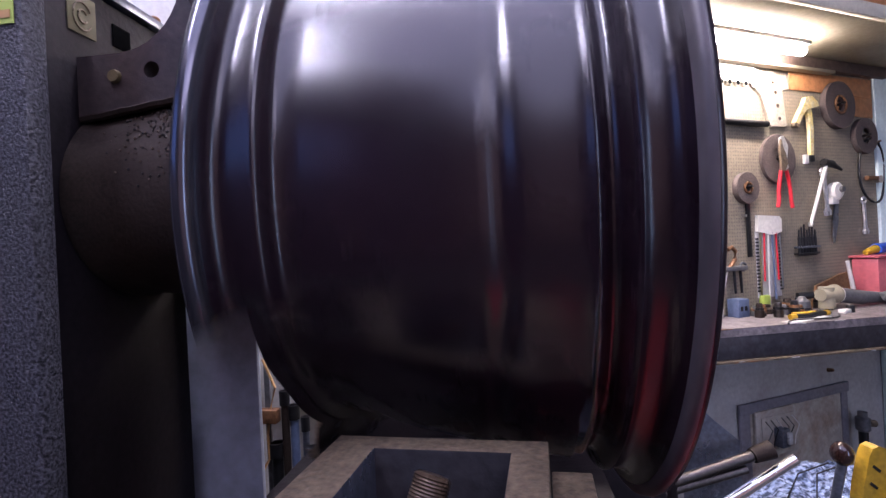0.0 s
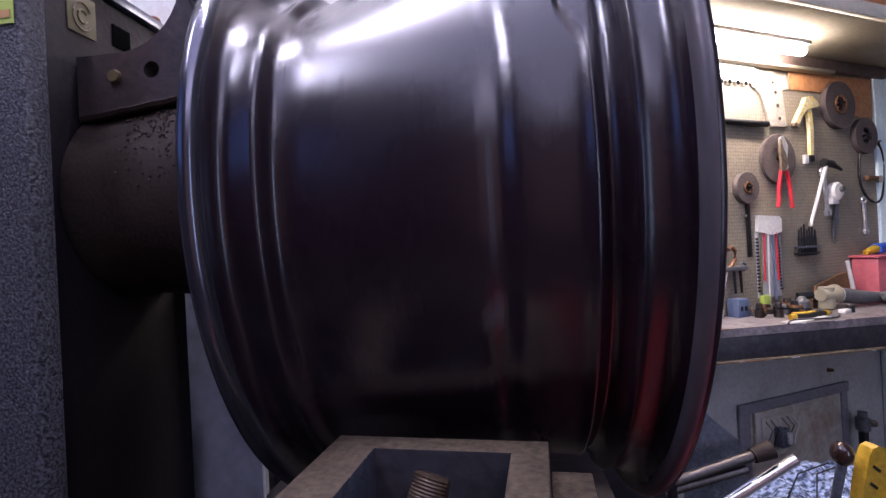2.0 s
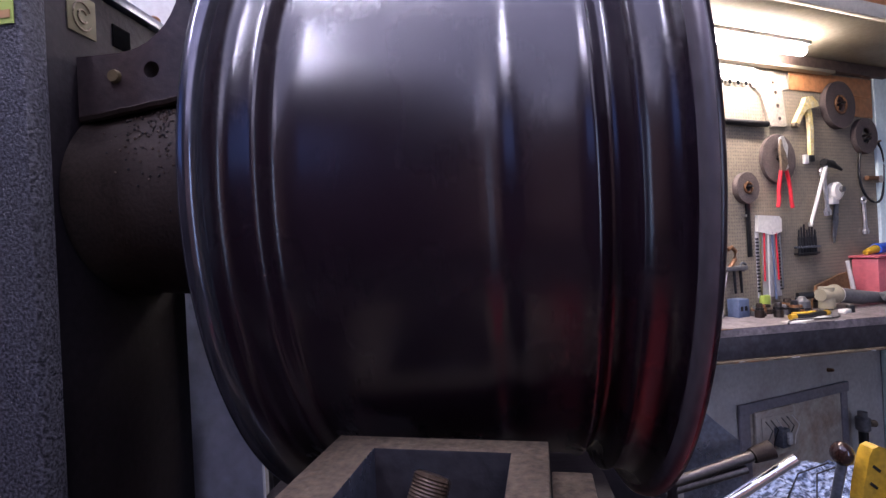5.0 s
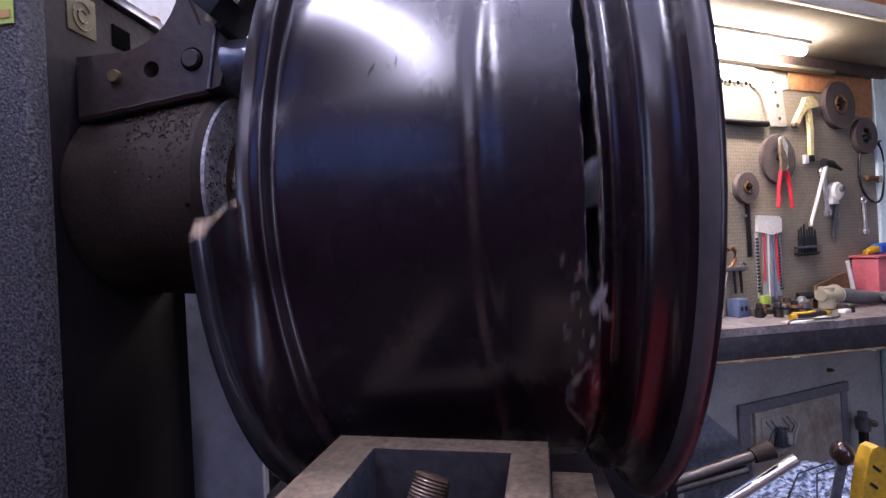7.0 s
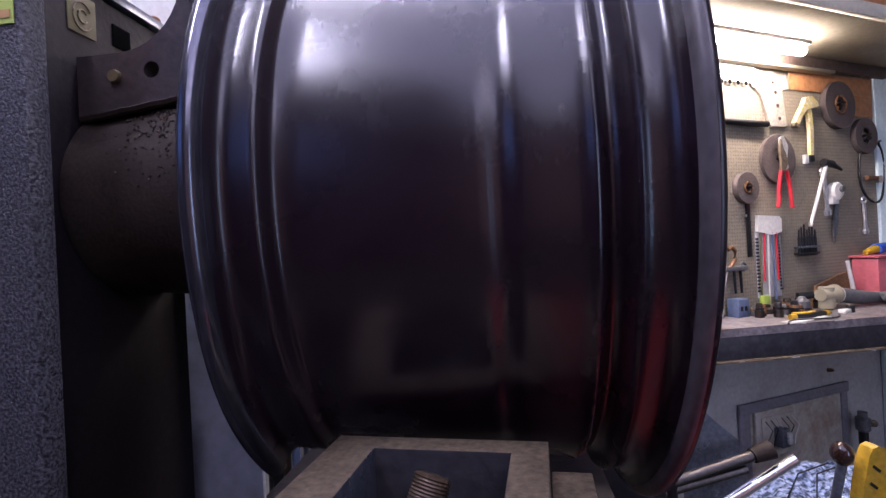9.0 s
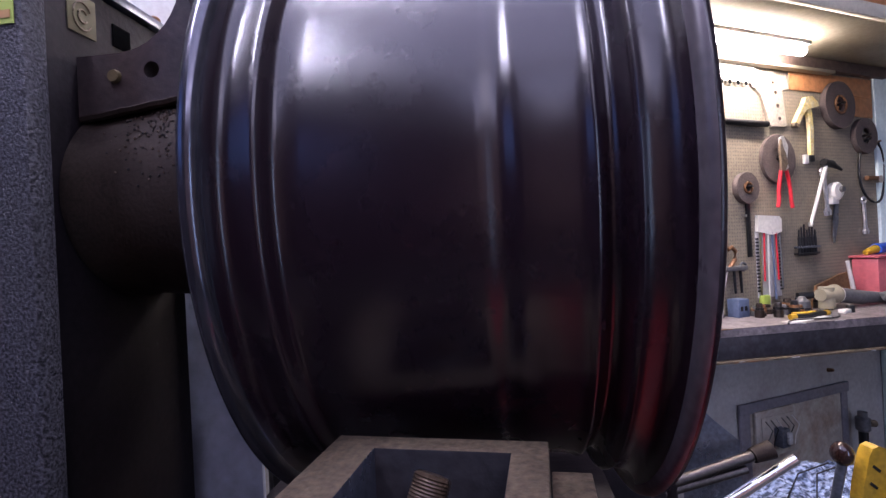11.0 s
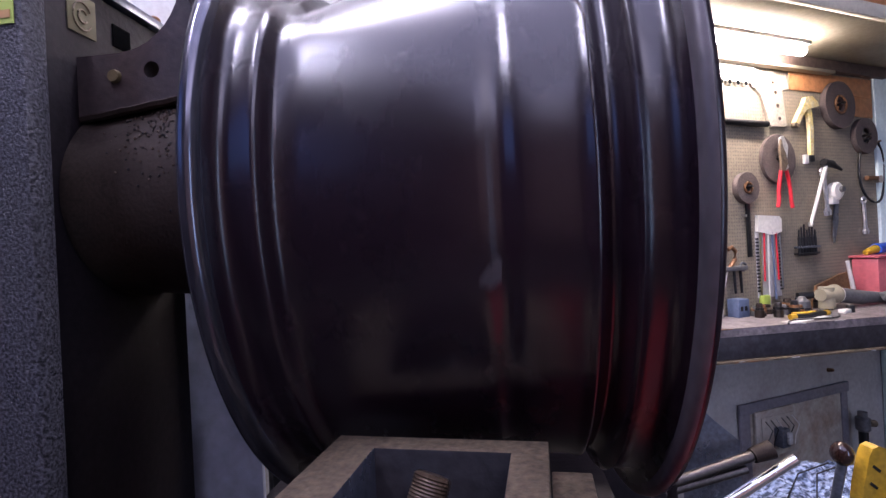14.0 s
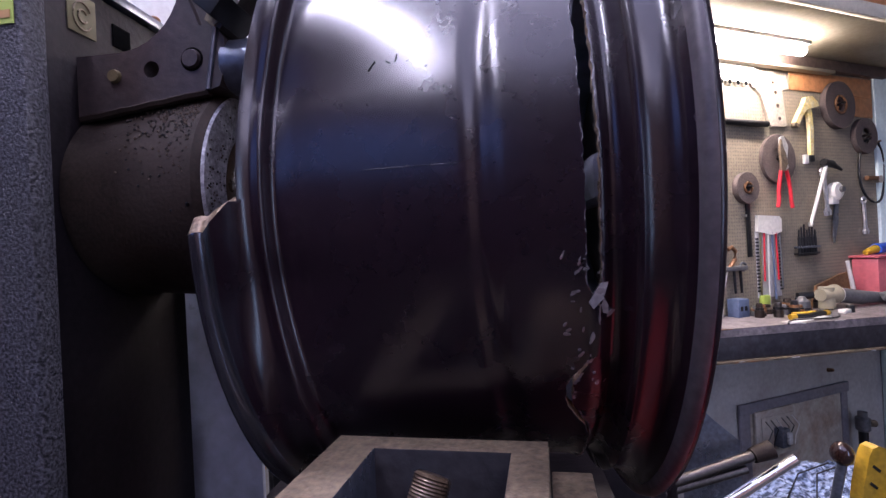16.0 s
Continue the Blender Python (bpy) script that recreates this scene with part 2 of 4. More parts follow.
def turned(rows, axis="z", seg=32, bm=None, m=None):
    """A body of revolution from rows of (height along the axis, radius); closes its ends."""
    bm = bm or bmesh.new()
    rings = []
    for h, r in rows:
        rings.append([bm.verts.new((r * math.cos(2 * math.pi * k / seg), r * math.sin(2 * math.pi * k / seg), h)) for k in range(seg)])
    for a, b in zip(rings, rings[1:]):
        for k in range(seg):
            bm.faces.new((a[k], a[(k + 1) % seg], b[(k + 1) % seg], b[k]))
    bm.faces.new(rings[0][::-1])
    bm.faces.new(rings[-1])
    vs = [v for ring in rings for v in ring]
    bmesh.ops.transform(bm, matrix=(m or Matrix.Identity(4)) @ AXES[axis], verts=vs)
    return bm


def rod(bm, a, b, r, r2=None, seg=12):
    """A round bar from a to b."""
    a, b = Vector(a), Vector(b)
    q = (b - a).to_track_quat("Z", "Y").to_matrix().to_4x4()
    return turned([(0, r), ((b - a).length, r if r2 is None else r2)], "z", seg, bm, Matrix.Translation(a) @ q)


def tube(points, r, seg=8, bm=None):
    """A bent wire or hose along points."""
    bm = bm or bmesh.new()
    pts = [Vector(p) for p in points]
    rings = []
    for i, p in enumerate(pts):
        d = (pts[min(i + 1, len(pts) - 1)] - pts[max(i - 1, 0)]).normalized()
        q = d.to_track_quat("Z", "Y").to_matrix()
        rings.append([bm.verts.new(p + q @ Vector((r * math.cos(2 * math.pi * k / seg), r * math.sin(2 * math.pi * k / seg), 0))) for k in range(seg)])
    for a, b in zip(rings, rings[1:]):
        for k in range(seg):
            bm.faces.new((a[k], a[(k + 1) % seg], b[(k + 1) % seg], b[k]))
    bm.faces.new(rings[0][::-1])
    bm.faces.new(rings[-1])
    return bm


def plate(outline, y0, y1, holes=(), bm=None, moved=None):
    """A flat plate in the x-z plane from y0 to y1, with round holes (x, z, r)."""
    bm = bm or bmesh.new()
    vs = [bm.verts.new((x, y0, z)) for x, z in outline]
    es = [bm.edges.new((vs[i], vs[(i + 1) % len(vs)])) for i in range(len(vs))]
    for x, z, r in holes:
        ring = [bm.verts.new((x + r * math.cos(2 * math.pi * k / 14), y0, z + r * math.sin(2 * math.pi * k / 14))) for k in range(14)]
        es += [bm.edges.new((ring[i], ring[(i + 1) % 14])) for i in range(14)]
    fs = [g for g in bmesh.ops.triangle_fill(bm, use_beauty=True, use_dissolve=False, edges=es)["geom"] if isinstance(g, bmesh.types.BMFace)]
    ext = bmesh.ops.extrude_face_region(bm, geom=fs)
    bmesh.ops.translate(bm, vec=(0, y1 - y0, 0), verts=[g for g in ext["geom"] if isinstance(g, bmesh.types.BMVert)])
    if moved:
        bmesh.ops.transform(bm, matrix=moved, verts=bm.verts)
    return bm


def arc(cx, cz, r, a0, a1, n=10):
    return [(cx + r * math.cos(radians(a0 + (a1 - a0) * i / n)), cz + r * math.sin(radians(a0 + (a1 - a0) * i / n))) for i in range(n + 1)]


# ---------------------------------------------------------------- the room
U0, U1, D1, TOP = -3.5, 2.2, 4.3, 2.6


def room():
    solid("floor", new_box(U0, U1, -D1, 0, -0.1, 0), M_FLOOR, WALL, "stained grey concrete workshop floor", "floor", kind="structure")
    bm = bmesh.new()
    # added opening, out of view: lets in fill light for the barrel's top glow
    su0, su1, sd0, sd1 = -2.66, -0.9, 0.85, 3.6
    for a in ((U0, su0, 0, D1), (su1, U1, 0, D1), (su0, su1, 0, sd0), (su0, su1, sd1, D1), (su0, su1, 2.18, 2.26)):
        box(bm, a[0], a[1], -a[3], -a[2], TOP, TOP + 0.1)
    solid("ceiling", bm, M_CEIL, WALL, "off-white workshop ceiling with an added opening for fill light", "ceiling", kind="structure")
    area("roof_fill_light", on_wall((su0 + su1) / 2, (sd0 + sd1) / 2, TOP + 0.05), su1 - su0, sd1 - sd0, 24, (1.0, 0.92, 0.98))
    solid("wall_north", new_box(U0, U1, 0, 0.15, 0, TOP), M_WALLP, WALL, "pale painted wall behind the tools and bench", "wall", kind="structure")
    bm = bmesh.new()
    for d0, d1, z0, z1 in ((-0.15, 0.95, 0, TOP), (2.35, D1, 0, TOP), (0.95, 2.35, 0, 1.6), (0.95, 2.35, 2.35, TOP)):
        box(bm, U0 - 0.15, U0, -d1, -d0, z0, z1)
    solid("wall_west", bm, M_DARKREFLECT, WALL, "unseen wall, dark plum for the wheel's reflections, with an assumed high window", "wall", kind="structure")
    # window out of view, assumed from the blue reflection on the barrel
    area("high_window_daylight", on_wall(U0 - 0.04, 1.65, 1.975, 0, -90, 0), 0.75, 1.4, 1.4, (0.14, 0.3, 1.0))
    solid("wall_east", new_box(U1, U1 + 0.15, -D1, 0.15, 0, TOP), M_CREAM, WALL, "plain cream plaster wall", "wall", kind="structure")
    # the wall behind the camera is unseen; its doorway is assumed from flange streaks
    bm = bmesh.new()
    wu0, wu1, wz0, wz1 = -0.75, -0.3, 0.02, 2.45
    for a in ((U0, wu0, 0, TOP), (wu1, U1, 0, TOP), (wu0, wu1, 0, wz0), (wu0, wu1, wz1, TOP)):
        box(bm, a[0], a[1], -D1 - 0.15, -D1, a[2], a[3])
    solid("wall_south", bm, M_WARMREFLECT, WALL, "unseen wall, pink for the wheel's warm reflection, with an assumed tall doorway", "wall", kind="structure")
    area("doorway_daylight", on_wall((wu0 + wu1) / 2, D1 + 0.04, (wz0 + wz1) / 2, 90, 0, 0), wu1 - wu0, wz1 - wz0, 14, (0.55, 0.8, 1.0))


room()


def ceiling_lamp(x, y, glass):
    t = thing("pendant_lamp", Matrix.Translation((x, y, 2.05)), "bare glowing globe lamp hanging from the ceiling", "lamp")
    part("globe", turned([(0.036 * math.sin(radians(a)), 0.036 * math.cos(radians(a)) + 0.001) for a in range(-88, 76, 12)], "z", 24), glass, t)
    part("socket", turned([(0.030, 0.018), (0.09, 0.022), (0.10, 0.012)], "z", 16), M_BLACK, t)
    part("cord", rod(bmesh.new(), (0, 0, 0.10), (0, 0, TOP - 2.05), 0.004, seg=8), M_BLACK, t)



def batten_light(m, half, r, glass, label):
    t = thing("batten_light", m, label, "lamp", "batten lights")
    part("housing", new_box(-half - 0.05, half + 0.05, -0.03, 0.03, -0.05, 0.0, 0.004), M_WHITE, t)
    part("tube", rod(bmesh.new(), (-half, 0, -0.075), (half, 0, -0.075), r), glass, t)
    for x in (-half - 0.015, half + 0.015):
        part("end_cap", new_box(x - 0.015, x + 0.015, -0.021, 0.021, -0.097, -0.0505, 0.002), M_WHITE, t)


ceiling_lamp(0.28, -1.64, M_LAMP_DIM)
batten_light(Matrix.Translation((-0.12, 0.06, TOP)), 0.45, 0.014, M_BATTEN, "glowing fluorescent batten fixed to the ceiling over the lathe")
batten_light(Matrix.Translation((-0.70, -0.74, TOP)) @ Matrix.Rotation(radians(79), 4, "Z"), 0.36, 0.015, M_LAMP, "short glowing batten on the ceiling beside the lathe")


# ---------------------------------------------------------------- the wheel
AXLE = 1.15
PROFILE = [(-0.1569, 0.2425), (-0.1562, 0.2445), (-0.1540, 0.2455), (-0.1505, 0.2450), (-0.1478, 0.2425), (-0.1468, 0.2380), (-0.1463, 0.2330), (-0.1448, 0.2292), (-0.1420, 0.2277),
           (-0.1380, 0.2274), (-0.1330, 0.2276), (-0.1295, 0.2281), (-0.1270, 0.2284), (-0.1252, 0.2280), (-0.1240, 0.2266), (-0.1228, 0.2240), (-0.1215, 0.2208), (-0.1203, 0.2185), (-0.1180, 0.2171),
           (-0.105, 0.2167), (-0.085, 0.2166), (-0.06, 0.2166), (-0.035, 0.2166), (-0.012, 0.2166), (-0.0085, 0.2163), (-0.0062, 0.2156), (-0.0040, 0.2147), (-0.0014, 0.2141), (0.0014, 0.2141), (0.0040, 0.2147),
           (0.0062, 0.2156), (0.0085, 0.2163), (0.012, 0.2166), (0.022, 0.2167), (0.032, 0.2168), (0.038, 0.2170), (0.0415, 0.2173), (0.0440, 0.2180), (0.0458, 0.2190), (0.0472, 0.2194), (0.0486, 0.2188), (0.0505, 0.2165),
           (0.0528, 0.2138), (0.0552, 0.2128), (0.0578, 0.2136), (0.0600, 0.2160), (0.0615, 0.2200), (0.0628, 0.2250), (0.0640, 0.2278), (0.0655, 0.2288), (0.0672, 0.2282), (0.0690, 0.2272),
           (0.0730, 0.2272), (0.0770, 0.2276), (0.0800, 0.2284), (0.0825, 0.2300), (0.0845, 0.2330), (0.0858, 0.2380), (0.0868, 0.2425), (0.0885, 0.2448), (0.0915, 0.2456), (0.0942, 0.2450), (0.0954, 0.2430)]
STEPS = 720
SPLIT = 0.0470
BREAK_A, BREAK_B = -18.4, -67.5


def smooth(a, b, x):
    t = min(1, max(0, (x - a) / (b - a)))
    return t * t * (3 - 2 * t)


def wrap(b):
    """An angle as -270 to 90."""
    return (b + 270) % 360 - 270


def radius_at(x):
    for (xa, ra), (xb, rb) in zip(PROFILE, PROFILE[1:]):
        if x <= xb:
            return ra + (rb - ra) * max(0, x - xa) / (xb - xa)
    return PROFILE[-1][1]


def opened(b):
    """How far the barrel has sprung open along the crack, 0 to 1."""
    return smooth(-111, -77, b) * (1 - smooth(-46, -14, b))


def crack(b):
    """The two torn edges along the axle at the angle b: x of the barrel's edge and of the rim's edge; None where whole."""
    rag = 0.0007 * noise.noise((b * 0.55, 3.1, 0)) + 0.0006 * noise.noise((b * 1.7, 9.2, 0))
    if b < -131 or b > 0:
        return SPLIT, SPLIT
    x = SPLIT - 0.0125 * smooth(-109, -99, b) * (1 - smooth(-97, -88, b)) + rag
    gap = 0.0004 + 0.0024 * smooth(-110, -104, b) * (1 - smooth(-92, -88, b)) + 0.0068 * smooth(-82, -78, b) * (1 - smooth(-42, -34, b)) + 0.0022 * smooth(-44, -38, b) * (1 - smooth(-26, -14, b))
    rag2 = 0.0009 * noise.noise((b * 0.9, 6.4, 2)) + 0.0006 * noise.noise((b * 2.3, 1.2, 5))
    return x - gap * 0.85, x + gap * 0.15 + (rag2 if gap > 0.002 else 0)


def bent(x, r, b):
    """The wreck's bends: the barrel leans where it is torn, the flange curls in beside its break."""
    o, x0 = opened(b), x
    if x < 0.047:
        r = r + o * (LEAN * (x + 0.0194) - 0.0078 - 0.5 * (x + 0.045) ** 2) * (1 - 0.5 * smooth(-0.128, -0.150, x0))
        x = x - 0.0095 * o * smooth(0.047, 0.005, x0) - 0.008 * o * smooth(0.0, -0.12, x0)
    curl = smooth(-98, BREAK_B, b) * (1 - smooth(-45, -35, b))
    x += 0.004 * curl * smooth(-0.134, -0.148, x0)
    x -= 0.0040 * smooth(-34, BREAK_A, b) * (1 - smooth(-5, 25, b)) * smooth(-0.135, -0.147, x0)
    return x, r


LEAN = 0.245


def wheel():
    t = thing("wheel", pose(0, 0, AXLE), "broken black alloy car wheel, barrel cracked, flange piece missing", "wheel")

    def shell(name, xs, side, thick, present, label):
        """Outer and inner skin of a ring, with torn sides where cells are missing."""
        n, vs, fs, ms = len(xs), [], [], []
        for j in range(STEPS):
            b = wrap(j * 360 / STEPS)
            left, right = crack(b)
            for i, x in enumerate(xs):
                if side == "barrel" and x > 0.012:
                    x = 0.012 + (x - 0.012) * (left - 0.012) / (SPLIT - 0.012)
                if side == "rim" and x < 0.0552:
                    x = 0.0552 + (x - 0.0552) * (right - 0.0552) / (SPLIT - 0.0552)
                r0 = min(radius_at(x), 0.2176) if side == "rim" and x < 0.05 and left < SPLIT - 0.003 else radius_at(x) if side == "rim" else min(radius_at(x), 0.2180) if x > 0.02 and left < SPLIT - 0.003 else radius_at(x)
                tear = 0.0
                if side == "barrel":
                    k, rag = smooth(14, 10, i), 0.9 * noise.noise((i * 0.8, 0.3, 7)) + 0.5 * noise.noise((i * 2.3, 4.3, 1))
                    tear = k * ((5.0 * smooth(3, 9, i) + 0.7 * rag - 1.2) * smooth(9, 0, abs(b - BREAK_B)) + (i * 0.15 + rag - 0.5) * smooth(7, 0, abs(b - BREAK_A)))
                for d in (0.0, thick):
                    xx, r = bent(x, r0 - d, b) if side == "barrel" else (x, r0 - d)
                    slant = 2.0 * k * smooth(9, 0, abs(b - BREAK_B)) if side == "barrel" and d else 0.0
                    a = radians(b + tear * (1 - 0.3 * (d > 0)) + slant)
                    vs.append((xx, -r * math.cos(a), r * math.sin(a)))
        at = lambda i, j, d: ((j % STEPS) * n + i) * 2 + d
        cells = [[present(i, wrap((j + 0.5) * 360 / STEPS)) for i in range(n - 1)] for j in range(STEPS)]
        for j in range(STEPS):
            for i in range(n - 1):
                if not cells[j][i]:
                    continue
                for d in (0, 1):
                    q = (at(i, j, d), at(i + 1, j, d), at(i + 1, j + 1, d), at(i, j + 1, d))
                    fs.append(q if d == 0 else q[::-1])
                    worn = (side == "barrel" and i < 5) or (side == "rim" and n - 7 < i < n - 3)
                    b = wrap((j + 0.5) * 360 / STEPS)
                    chipped = -110 < b < -16 and i == (n - 2 if side == "barrel" else 0) and noise.noise((b * 0.8, 2.2, 7.7)) > 0.12
                    ms.append(1 if d else 3 if worn else 4 if chipped else 0)
                for gone, p, q2 in ((i == 0 or not cells[j][i - 1], (i, j + 1), (i, j)), (i == n - 2 or not cells[j][i + 1], (i + 1, j), (i + 1, j + 1)),
                                    (not cells[j - 1][i], (i, j), (i + 1, j)), (not cells[(j + 1) % STEPS][i], (i + 1, j + 1), (i, j + 1))):
                    if gone:
                        fs.append((at(*p, 0), at(*p, 1), at(*q2, 1), at(*q2, 0)))
                        lip = (i == 0 and p[0] == q2[0] == 0 and side == "barrel") or (i == n - 2 and p[0] == q2[0] == n - 1 and side == "rim")
                        ms.append(3 if lip else 2)
        me = bpy.data.meshes.new(name)
        me.from_pydata(vs, [], fs)
        for mt in (M_WHEEL, M_INSIDE, M_BARE, M_LIP if side == "barrel" else M_RIMLIP, M_FLAKE):
            me.materials.append(mt)
        me.polygons.foreach_set("material_index", ms)
        me.polygons.foreach_set("use_smooth", [True] * len(fs))
        me.set_sharp_from_angle(angle=radians(50))
        ob = new(name, me)
        ob.parent = t
        return tagged(ob, label)

    xs = [p[0] for p in PROFILE]
    keep = [i for i, x in enumerate(xs) if x <= SPLIT - 0.001]

    def has(i, b):
        if BREAK_B < b < BREAK_A:
            return i >= 9
        return True

    shell("barrel", [xs[i] for i in keep] + [SPLIT - 0.0006, SPLIT], "barrel", 0.007, has, "black lacquered barrel, torn along one side")
    rim_x = [SPLIT, SPLIT + 0.0007] + [x for x in xs if x > SPLIT + 0.001]
    shell("outer_rim", rim_x, "rim", 0.005, lambda i, b: True, "black outer rim ring with rounded flange")
    # hub and spokes on the outer side
    part("face_disc", turned([(0.062, 0.05), (0.064, 0.12), (0.070, 0.198), (0.078, 0.2185), (0.088, 0.2185), (0.086, 0.12), (0.080, 0.05)], "x", 96), M_INSIDE, t, "dark dished wheel face")
    part("hub", turned([(0.0, 0.03), (0.0, 0.075), (0.008, 0.082), (0.045, 0.078), (0.055, 0.06), (0.058, 0.03)], "x", 48), M_INSIDE, t)
    for k in range(10):
        bm = bmesh.new()
        box(bm, 0.046, 0.068, -0.013, 0.013, 0.07, 0.206, 0.006)
        bmesh.ops.transform(bm, matrix=Matrix.Rotation(radians(36 * k + 10), 4, "X"), verts=bm.verts)
        part("spoke", bm, M_SPOKE, t)
    # torn flakes of metal beside the crack
    def chip(bm, b, x, s, tilt, lift, tall=1.2):
        pts = [(-0.5, -0.4), (0.1, -0.55), (0.55, -0.1), (0.4, 0.5), (-0.2, 0.35)]
        one = plate([(p * s, q * s * tall) for p, q in pts], -0.0004, 0.0006)
        xb, rb = bent(x, radius_at(x), b) if x < SPLIT else (x, radius_at(x))
        m = Matrix.Rotation(radians(-b), 4, "X") @ Matrix.Translation((xb, -rb - 0.0006, 0)) @ Matrix.Rotation(radians(tilt), 4, "Y") @ Matrix.Rotation(radians(lift), 4, "X")
        bmesh.ops.transform(one, matrix=m, verts=one.verts)
        me = bpy.data.meshes.new("chip")
        one.to_mesh(me)
        one.free()
        bm.from_mesh(me)
        bpy.data.meshes.remove(me)
        return bm

    for b, x, s, tilt in ((-79.5, 0.0455, 0.0085, 25), (-81.6, 0.0490, 0.0055, -20), (-83.5, 0.0530, 0.0035, 50), (-86, 0.0435, 0.0035, 10)):
        part("torn_flake", chip(bmesh.new(), b, x, s * 0.66, tilt, -16, 2.6), M_FLAKE, t)
    bm, rnd = bmesh.new(), random.Random(2)
    for k in range(26):
        b = rnd.uniform(-95, -74)
        chip(bm, b, rnd.gauss(0.0385, 0.0045), rnd.uniform(0.0005, 0.0016), rnd.uniform(0, 90), rnd.uniform(-12, 12), rnd.uniform(1.0, 4.0))
    tagged(part("paint_chips", bm, M_FLAKE, t, "bare metal chips along the tear"), kind="stuff")
    def scratch(b0, b1, x0, x1, r):
        pts = []
        for k in range(9):
            b, x = b0 + (b1 - b0) * k / 8, x0 + (x1 - x0) * k / 8
            xb, rb = bent(x, radius_at(x), b)
            pts.append((xb, -(rb + 0.0001) * math.cos(radians(b)), (rb + 0.0001) * math.sin(radians(b))))
        return tube(pts, r, 6)

    part("scratch", scratch(-60.3, -61.0, -0.062, -0.012, 0.00022), M_SMUDGE, t, "thin pale scratch")
    part("scuff", scratch(-43.0, -41.5, -0.060, -0.0565, 0.0004), M_VOID, t, "dark scuff in the lacquer")
    part("scuff", scratch(-42.0, -42.6, -0.050, -0.0475, 0.0003), M_VOID, t, "dark scuff in the lacquer")
    part("scuff", scratch(-42.6, -41.2, -0.0445, -0.0440, 0.0003), M_VOID, t, "dark scuff in the lacquer")
    part("smudge", chip(bmesh.new(), -144.6, -0.0075, 0.011, 15, 0), M_SMUDGE, t, "pale grey smudge")
    part("smudge", chip(bmesh.new(), -143.0, -0.0045, 0.006, -25, 0), M_SMUDGE, t, "pale grey smudge")
    return t


# ---------------------------------------------------------------- the machine
def headstock():
    t = thing("headstock", pose(-0.6, 0.05, 0), "dark grey lathe headstock with a grimy round spindle housing", "machine")
    o = Matrix.Translation((0.6, -0.05, 0))
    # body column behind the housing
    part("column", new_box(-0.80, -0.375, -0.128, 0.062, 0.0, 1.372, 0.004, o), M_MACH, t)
    part("front_panel", new_box(-0.80, -0.342, -0.150, -0.1285, 0.0, 1.365, 0.006, o), M_HAMMER, t, "grey hammered-paint front panel")
    bm = turned([(-0.374, 0.096), (-0.368, 0.096), (-0.362, 0.093), (-0.300, 0.098), (-0.252, 0.103), (-0.248, 0.103), (-0.2425, 0.0985)], "x", 64)
    bmesh.ops.transform(bm, matrix=o @ Matrix.Translation((0, 0.0, 1.175)), verts=bm.verts)
    hs = part("spindle_housing", bm, M_CAST, t, "grimy cast iron spindle housing")
    bm = turned([(-0.2424, 0.098), (-0.2400, 0.0965), (-0.2400, 0.0655), (-0.2424, 0.0655)], "x", 64)
    bmesh.ops.transform(bm, matrix=o @ Matrix.Translation((0, 0.0, 1.175)), verts=bm.verts)
    part("housing_face", bm, M_FACE, hs, "speckled bare steel face of the housing")
    bm = turned([(-0.2423, 0.0625), (-0.2412, 0.0625), (-0.2406, 0.0615), (-0.2406, 0.052), (-0.2416, 0.050)], "x", 48)
    bmesh.ops.transform(bm, matrix=o @ Matrix.Translation((0, 0.0, 1.175)), verts=bm.verts)
    part("bushing", bm, M_BUSH, hs, "tan oily bushing in the bore")
    bm = turned([(-0.2414, 0.034), (-0.20, 0.034), (-0.19, 0.048), (0.0, 0.048)], "x", 48)
    bmesh.ops.transform(bm, matrix=o @ Matrix.Translation((0, 0.0, AXLE)), verts=bm.verts)
    part("spindle", bm, M_CAST, t)
    part("side_panel", new_box(-0.46, -0.312, 0.10, 0.108, 0.0, 1.12, 0.002, o), M_PANEL, t, "blue-grey sheet metal guard")
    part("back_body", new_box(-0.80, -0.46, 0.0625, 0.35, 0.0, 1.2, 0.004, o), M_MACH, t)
    # clamp arm over the housing
    y = -0.075
    out = [(-0.372, 1.246), (-0.247, 1.259), (-0.237, 1.313), (-0.252, 1.316)] + [(-0.262, 1.342)] + arc(-0.330, 1.362, 0.062, -14, -92, 8) + [(-0.372, 1.300)]
    arm = part("clamp_arm", plate(out, y, y + 0.045, [(-0.299, 1.282, 0.0075)], moved=o), M_ARM, t, "dark steel clamp arm with a drilled hole")
    bm = plate([(-0.247, 1.259), (-0.237, 1.313), (-0.230, 1.303), (-0.229, 1.283), (-0.236, 1.262)], y + 0.001, y + 0.05, moved=o)
    part("arm_end", bm, M_ARM, t)
    # blue-lit highlight on the arm's bevel, laid on as a bright rod
    part("arm_bevel_highlight", rod(bmesh.new(), o @ Vector((-0.2465, y + 0.0005, 1.2595)), o @ Vector((-0.2368, y + 0.0005, 1.3125)), 0.0022, seg=8), M_STEEL2, t, "bluish highlight along the arm's bevelled corner")
    part("arm_upright", plate([(-0.262, 1.335), (-0.252, 1.314), (-0.237, 1.3135), (-0.195, 1.36), (-0.20, 1.45), (-0.30, 1.45), (-0.285, 1.38)], y + 0.006, y + 0.04, moved=o), M_ARM, t)
